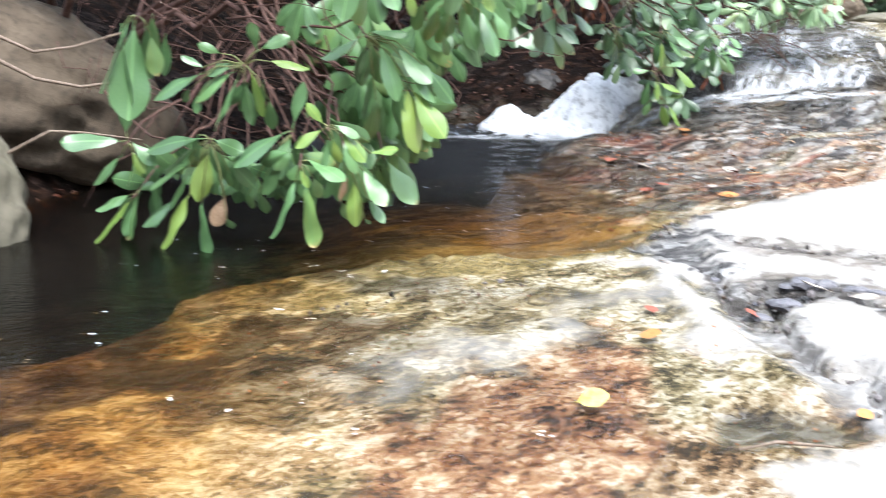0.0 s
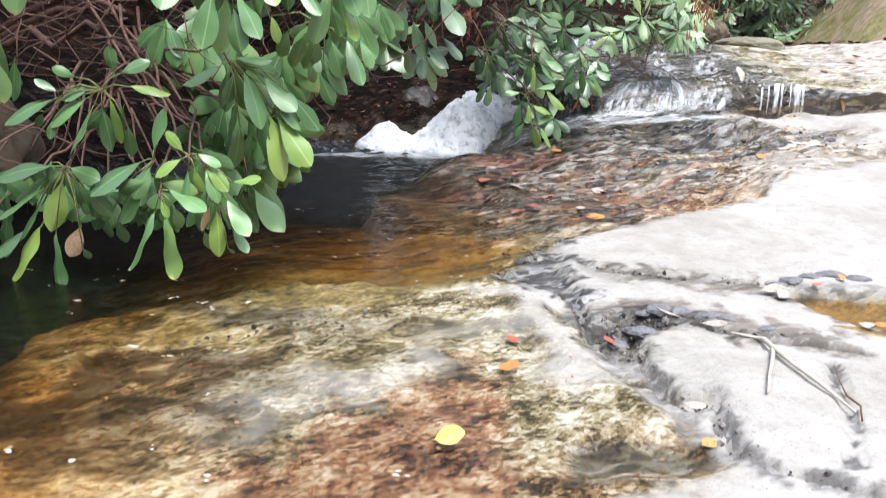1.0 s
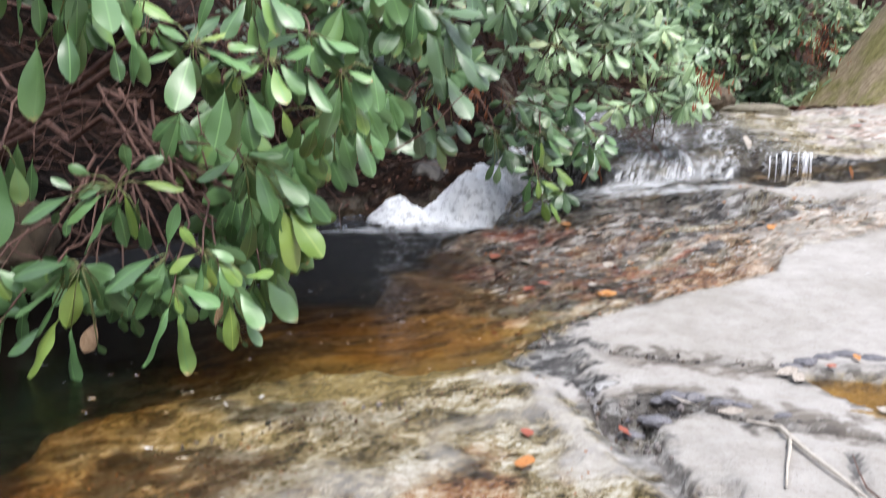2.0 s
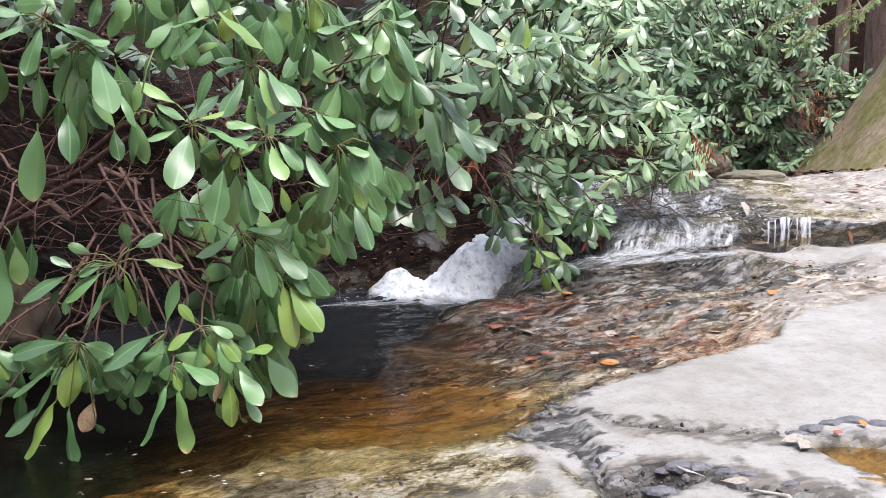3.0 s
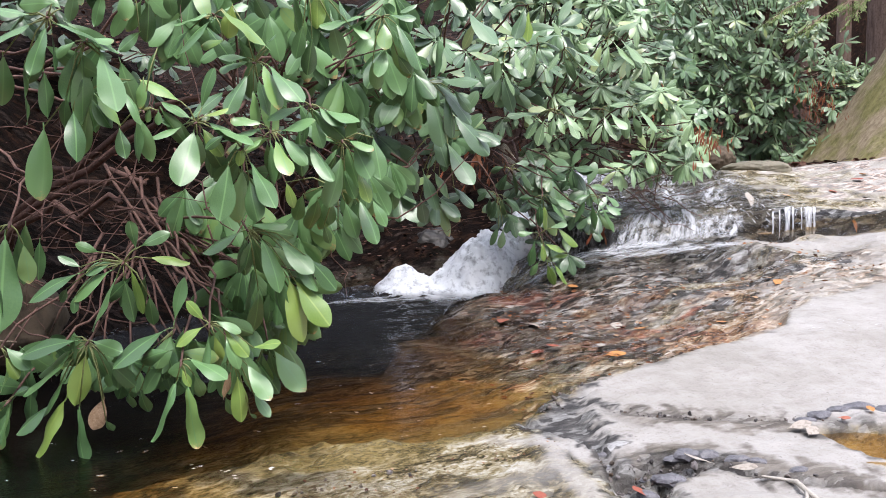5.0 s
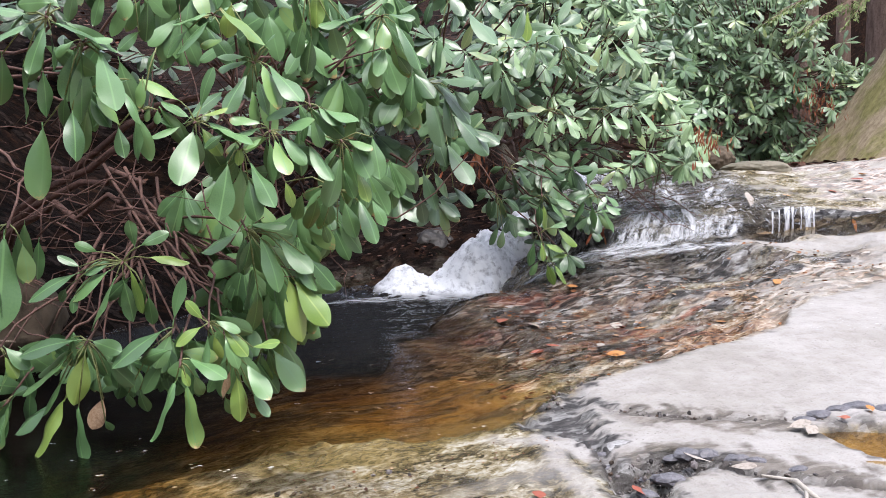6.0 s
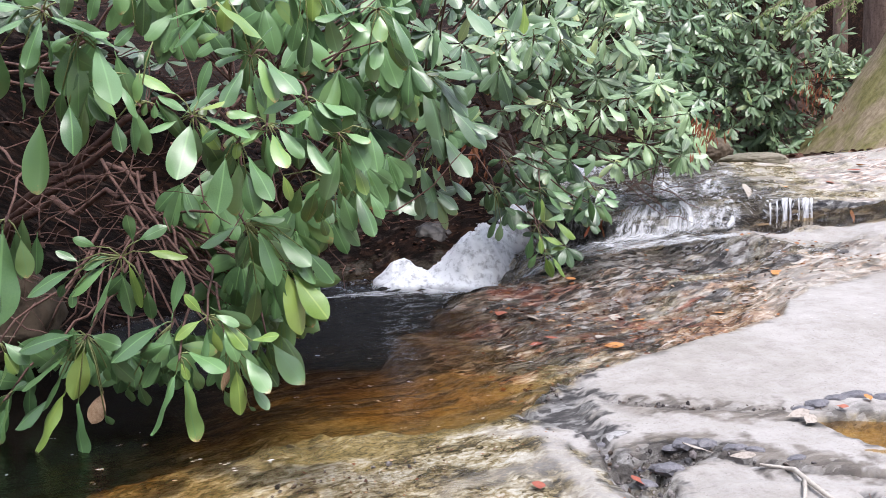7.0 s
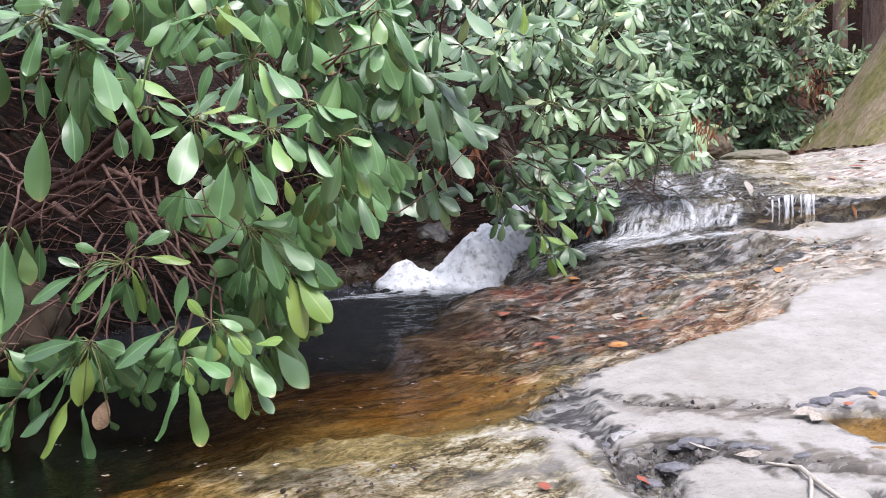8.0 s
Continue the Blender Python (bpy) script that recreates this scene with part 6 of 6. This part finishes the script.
stick("bare_branch", [[(-1.75, 2.95, 0.66), (-1.36, 2.95, 0.63), (-1.26, 2.95, 0.59), (-1.14, 2.96, 0.61), (-1.0, 3.0, 0.66)]], [[0.007, 0.006, 0.005, 0.004, 0.003]], TWIG_BROWN, "bare pale branch in front of the brown boulder")
stick("bare_branch", [[(-1.75, 2.95, 0.64), (-1.37, 2.95, 0.56), (-1.26, 2.95, 0.51), (-1.12, 2.96, 0.49), (-0.95, 3.0, 0.52)]], [[0.008, 0.007, 0.006, 0.005, 0.003]], TWIG_BROWN, "bare pale branch in front of the brown boulder")
stick("bare_branch", [[(-1.45, 2.95, 0.22), (-1.33, 2.95, 0.29), (-1.22, 2.95, 0.35), (-1.11, 2.95, 0.35), (-0.95, 3.0, 0.33)]], [[0.005, 0.005, 0.005, 0.004, 0.003]], TWIG_BROWN, "bare pale branch low over the pool")
stick("dead_twig", [on_rock([(1.36, 2.22), (1.33, 2.13), (1.31, 2.05), (1.30, 1.97), (1.28, 1.92)], 0.012)], [[0.001, 0.0018, 0.0025, 0.0025, 0.002]], STEM, "thin dark twig in a crack of the slab")
stick("brown_twig", [on_rock([(0.62, 1.68), (0.70, 1.72), (0.80, 1.70)], 0.012)], [[0.002, 0.004, 0.002]], TWIG_BROWN, "short brown twig beside the puddle")


def litter(name, count, place, sizes, material_, label, seed, flat=0.5, swing=3.14, broad=(1.2, 2.2)):
    """Small fallen leaves strewn over the ground, joined."""
    rng, out, made = random.Random(seed), Foliage(), 0
    spots = []
    while made < count:
        x, y = place(rng)
        spots.append((x, y))
        made += 1
    zs = ground_height(np.array([s[0] for s in spots]), np.array([s[1] for s in spots]))
    for (x, y), z in zip(spots, zs):
        s = rng.uniform(*sizes)
        a = 0.5 + rng.uniform(-swing, swing)
        way = Vector((math.cos(a), math.sin(a), rng.uniform(-.2, .2)))
        out.add(SHAPES[rng.randrange(len(SHAPES))], leaf_pose((x, y, float(z) + rng.uniform(0.004, 0.02)), way, s, rng, (0, -0.1, 1), 45) @ Matrix.Diagonal((1, rng.uniform(*broad), flat, 1)))
    return tagged(out.build(name, material_), label, "leaf litter")


def stream_spot(rng):
    while True:
        x, y = rng.uniform(0.6, 3.2), rng.uniform(3.2, 5.7)
        h = float(stream_plane(x, y))
        if y > float(shore(np.array(x))) + 0.02 and -0.08 < h < 0.45 and rng.random() < 1.1 - h * 1.6:
            return x, y


def near_spot(rng):
    while True:
        x, y = rng.uniform(-0.5, 0.85), rng.uniform(1.2, 2.75)
        if y < float(shore(np.array(x))) - 0.05 and rng.random() < 0.25 + float(fbm(np.array(x), np.array(y), 4, 3)) * 2:
            return x, y


def bank_spot(rng):
    return rng.uniform(-2.6, 1.1), rng.uniform(6.35, 8.6)


def rear_spot(rng):
    return rng.uniform(2.4, 7.0), rng.uniform(7.9, 13)


def left_spot(rng):
    y = rng.uniform(2.6, 6.4)
    return float(bank_foot(np.array(y))) - abs(rng.gauss(0, 0.9)), y


def pebbles(name, count, place, sizes, material_, label, seed):
    """Small angular stones, joined."""
    rng, vs, fs, k = random.Random(seed), [], [], 0
    base = bmesh.new()
    bmesh.ops.create_icosphere(base, subdivisions=1, radius=1)
    pts = [v.co.copy() for v in base.verts]
    tri = [tuple(v.index for v in f.verts) for f in base.faces]
    base.free()
    spots = [place(rng) for _ in range(count)]
    zs = ground_height(np.array([s[0] for s in spots]), np.array([s[1] for s in spots]))
    for (x, y), z in zip(spots, zs):
        s = rng.uniform(*sizes) * (0.5 + rng.random() ** 3)
        turn = Euler((rng.uniform(0, 6), rng.uniform(0, 6), rng.uniform(0, 6))).to_matrix()
        flat = Vector((rng.uniform(.7, 1.4), rng.uniform(.6, 1.1), rng.uniform(.4, .8)))
        for p in pts:
            q = turn @ Vector((p.x * flat.x, p.y * flat.y, p.z * flat.z)) * s * rng.uniform(0.75, 1.15)
            vs.append((x + q.x, y + q.y, float(z) + q.z + 0.2 * s))
        fs.extend(tuple(i + k for i in t) for t in tri)
        k += len(pts)
    me = bpy.data.meshes.new(name)
    me.from_pydata(vs, [], fs)
    me.materials.append(material_)
    return tagged(new(name, me), label, "gravel", kind="stuff")


def along_line(lines, spread):
    def place(rng):
        line = rng.choice(lines)
        i = rng.randrange(len(line) - 1)
        t = rng.random()
        return (line[i][0] + (line[i + 1][0] - line[i][0]) * t + rng.gauss(0, spread), line[i][1] + (line[i + 1][1] - line[i][1]) * t + rng.gauss(0, spread))
    return place


def rubble_spot(rng):
    while True:
        x, y = rng.uniform(0.78, 1.1), rng.uniform(2.25, 2.62)
        if inside(np.array(x), np.array(y), RUBBLE) > -0.01:
            return x, y


GRAVEL = fallen_material("gravel", [(0.05, 0.045, 0.045), (0.12, 0.11, 0.105), (0.22, 0.20, 0.20), (0.10, 0.07, 0.05), (0.30, 0.28, 0.27)], 0.5)
pebbles("gravel", 420, along_line([CRACK_POOL, CRACK_LOWER, CRACK_LOWER, CRACK_MIDDLE[:5], CRACK_UPPER[:5]], 0.012), (0.003, 0.009), GRAVEL, "dark grit and stone crumbs in the cracks", 41)
pebbles("gravel", 220, rubble_spot, (0.003, 0.009), GRAVEL, "broken dark stones where the cracks meet", 42)
pebbles("gravel", 70, along_line([[(0.6, 2.98), (0.72, 3.12), (0.80, 3.24), (0.94, 3.38)], [(-0.3, 2.4), (0.3, 2.6)]], 0.025), (0.004, 0.011), GRAVEL, "dark grit along the pool's edge", 43)
litter("leaf_litter", 1500, stream_spot, (0.008, 0.035), LITTER, "sodden brown and red leaves on the stream bed", 21, 0.3, 0.9, (0.6, 1.6))
litter("leaf_litter", 520, near_spot, (0.004, 0.013), LITTER, "brown leaf crumbs on the wet rock", 25, 0.3)
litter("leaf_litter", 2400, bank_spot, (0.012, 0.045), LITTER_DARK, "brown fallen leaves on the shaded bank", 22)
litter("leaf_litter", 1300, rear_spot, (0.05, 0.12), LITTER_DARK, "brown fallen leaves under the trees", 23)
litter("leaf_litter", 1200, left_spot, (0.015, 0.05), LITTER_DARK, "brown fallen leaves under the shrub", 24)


def bubbles(count, seed):
    rng, bm = random.Random(seed), bmesh.new()
    for _ in range(count):
        while True:
            x, y = rng.uniform(-0.9, 0.75), rng.uniform(1.6, 4.3)
            if float(water_height(np.array(x), np.array(y))) > level_at(x, y) + 0.006:
                break
        z = float(water_height(np.array(x), np.array(y)))
        for _ in range(rng.randint(1, 4)):
            r = rng.uniform(0.0015, 0.0045)
            m = Matrix.Translation((x + rng.uniform(-.012, .012), y + rng.uniform(-.012, .012), z - 0.0004)) @ Matrix.Diagonal((1.8, 1.1, 0.12, 1))
            bmesh.ops.create_uvsphere(bm, u_segments=8, v_segments=5, radius=r, matrix=m)
    return tagged(link_mesh("foam_bubbles", bm, BUBBLE), "white foam bubbles floating on the pool", "foam", kind="stuff")


bubbles(90, 31)


def foam_flecks(count, area, turn, sizes, label, seed, lift=0.007):
    """Thin curved pale slivers that stand in for sky glints on fast shallow water."""
    rng, vs, fs = random.Random(seed), [], []
    spots = []
    while len(spots) < count:
        x, y = rng.uniform(area[0], area[1]), rng.uniform(area[2], area[3])
        if rng.random() < 0.35 + 2.2 * float(fbm(np.array(x * 0.6), np.array(y * 1.6), 4, 3)):
            spots.append((x, y))
    for x, y in spots:
        a, s = radians(turn + rng.gauss(0, 14)), rng.uniform(*sizes) * (0.4 + rng.random())
        w_, bow = s * rng.uniform(0.06, 0.16), s * rng.uniform(-0.08, 0.08)
        k = len(vs)
        for t, half in ((-1, 0.15), (-0.4, 0.8), (0.2, 1.0), (1, 0.1)):
            for side in (-1, 1):
                p, q = t * s * 0.5, bow * (1 - t * t) + side * half * w_ * 0.5
                vs.append((x + p * math.cos(a) - q * math.sin(a), y + p * math.sin(a) + q * math.cos(a)))
        for i in (0, 2, 4):
            fs.append((k + i, k + i + 2, k + i + 3, k + i + 1))
    xs, ys = np.array([v[0] for v in vs]), np.array([v[1] for v in vs])
    zs = np.maximum(water_height(xs, ys), ground_height(xs, ys)) + lift
    me = bpy.data.meshes.new("foam_flecks")
    me.from_pydata(list(zip(xs.tolist(), ys.tolist(), zs.tolist())), [], fs)
    me.materials.append(FLECK)
    return tagged(new("foam_flecks", me), label, "foam", kind="stuff")


# Pale tones that paint the sky's glints on the ripples.
FLECK = fallen_material("glint_sliver", [(0.30, 0.32, 0.35), (0.5, 0.52, 0.55), (0.72, 0.74, 0.77)], 0.35)
foam_flecks(1100, (1.45, 2.9, 5.85, 7.2), 12, (0.01, 0.035), "pale slivers in place of sky glints on dark water above the ledge", 71, 0.013)
foam_flecks(1000, (1.15, 2.7, 4.95, 5.6), 17, (0.008, 0.026), "pale slivers in place of sky glints on dark water below the ledge", 72)
foam_flecks(700, (0.7, 2.3, 3.8, 5.0), 17, (0.006, 0.026), "thin pale slivers in place of glints over the leafy stream bed", 73)
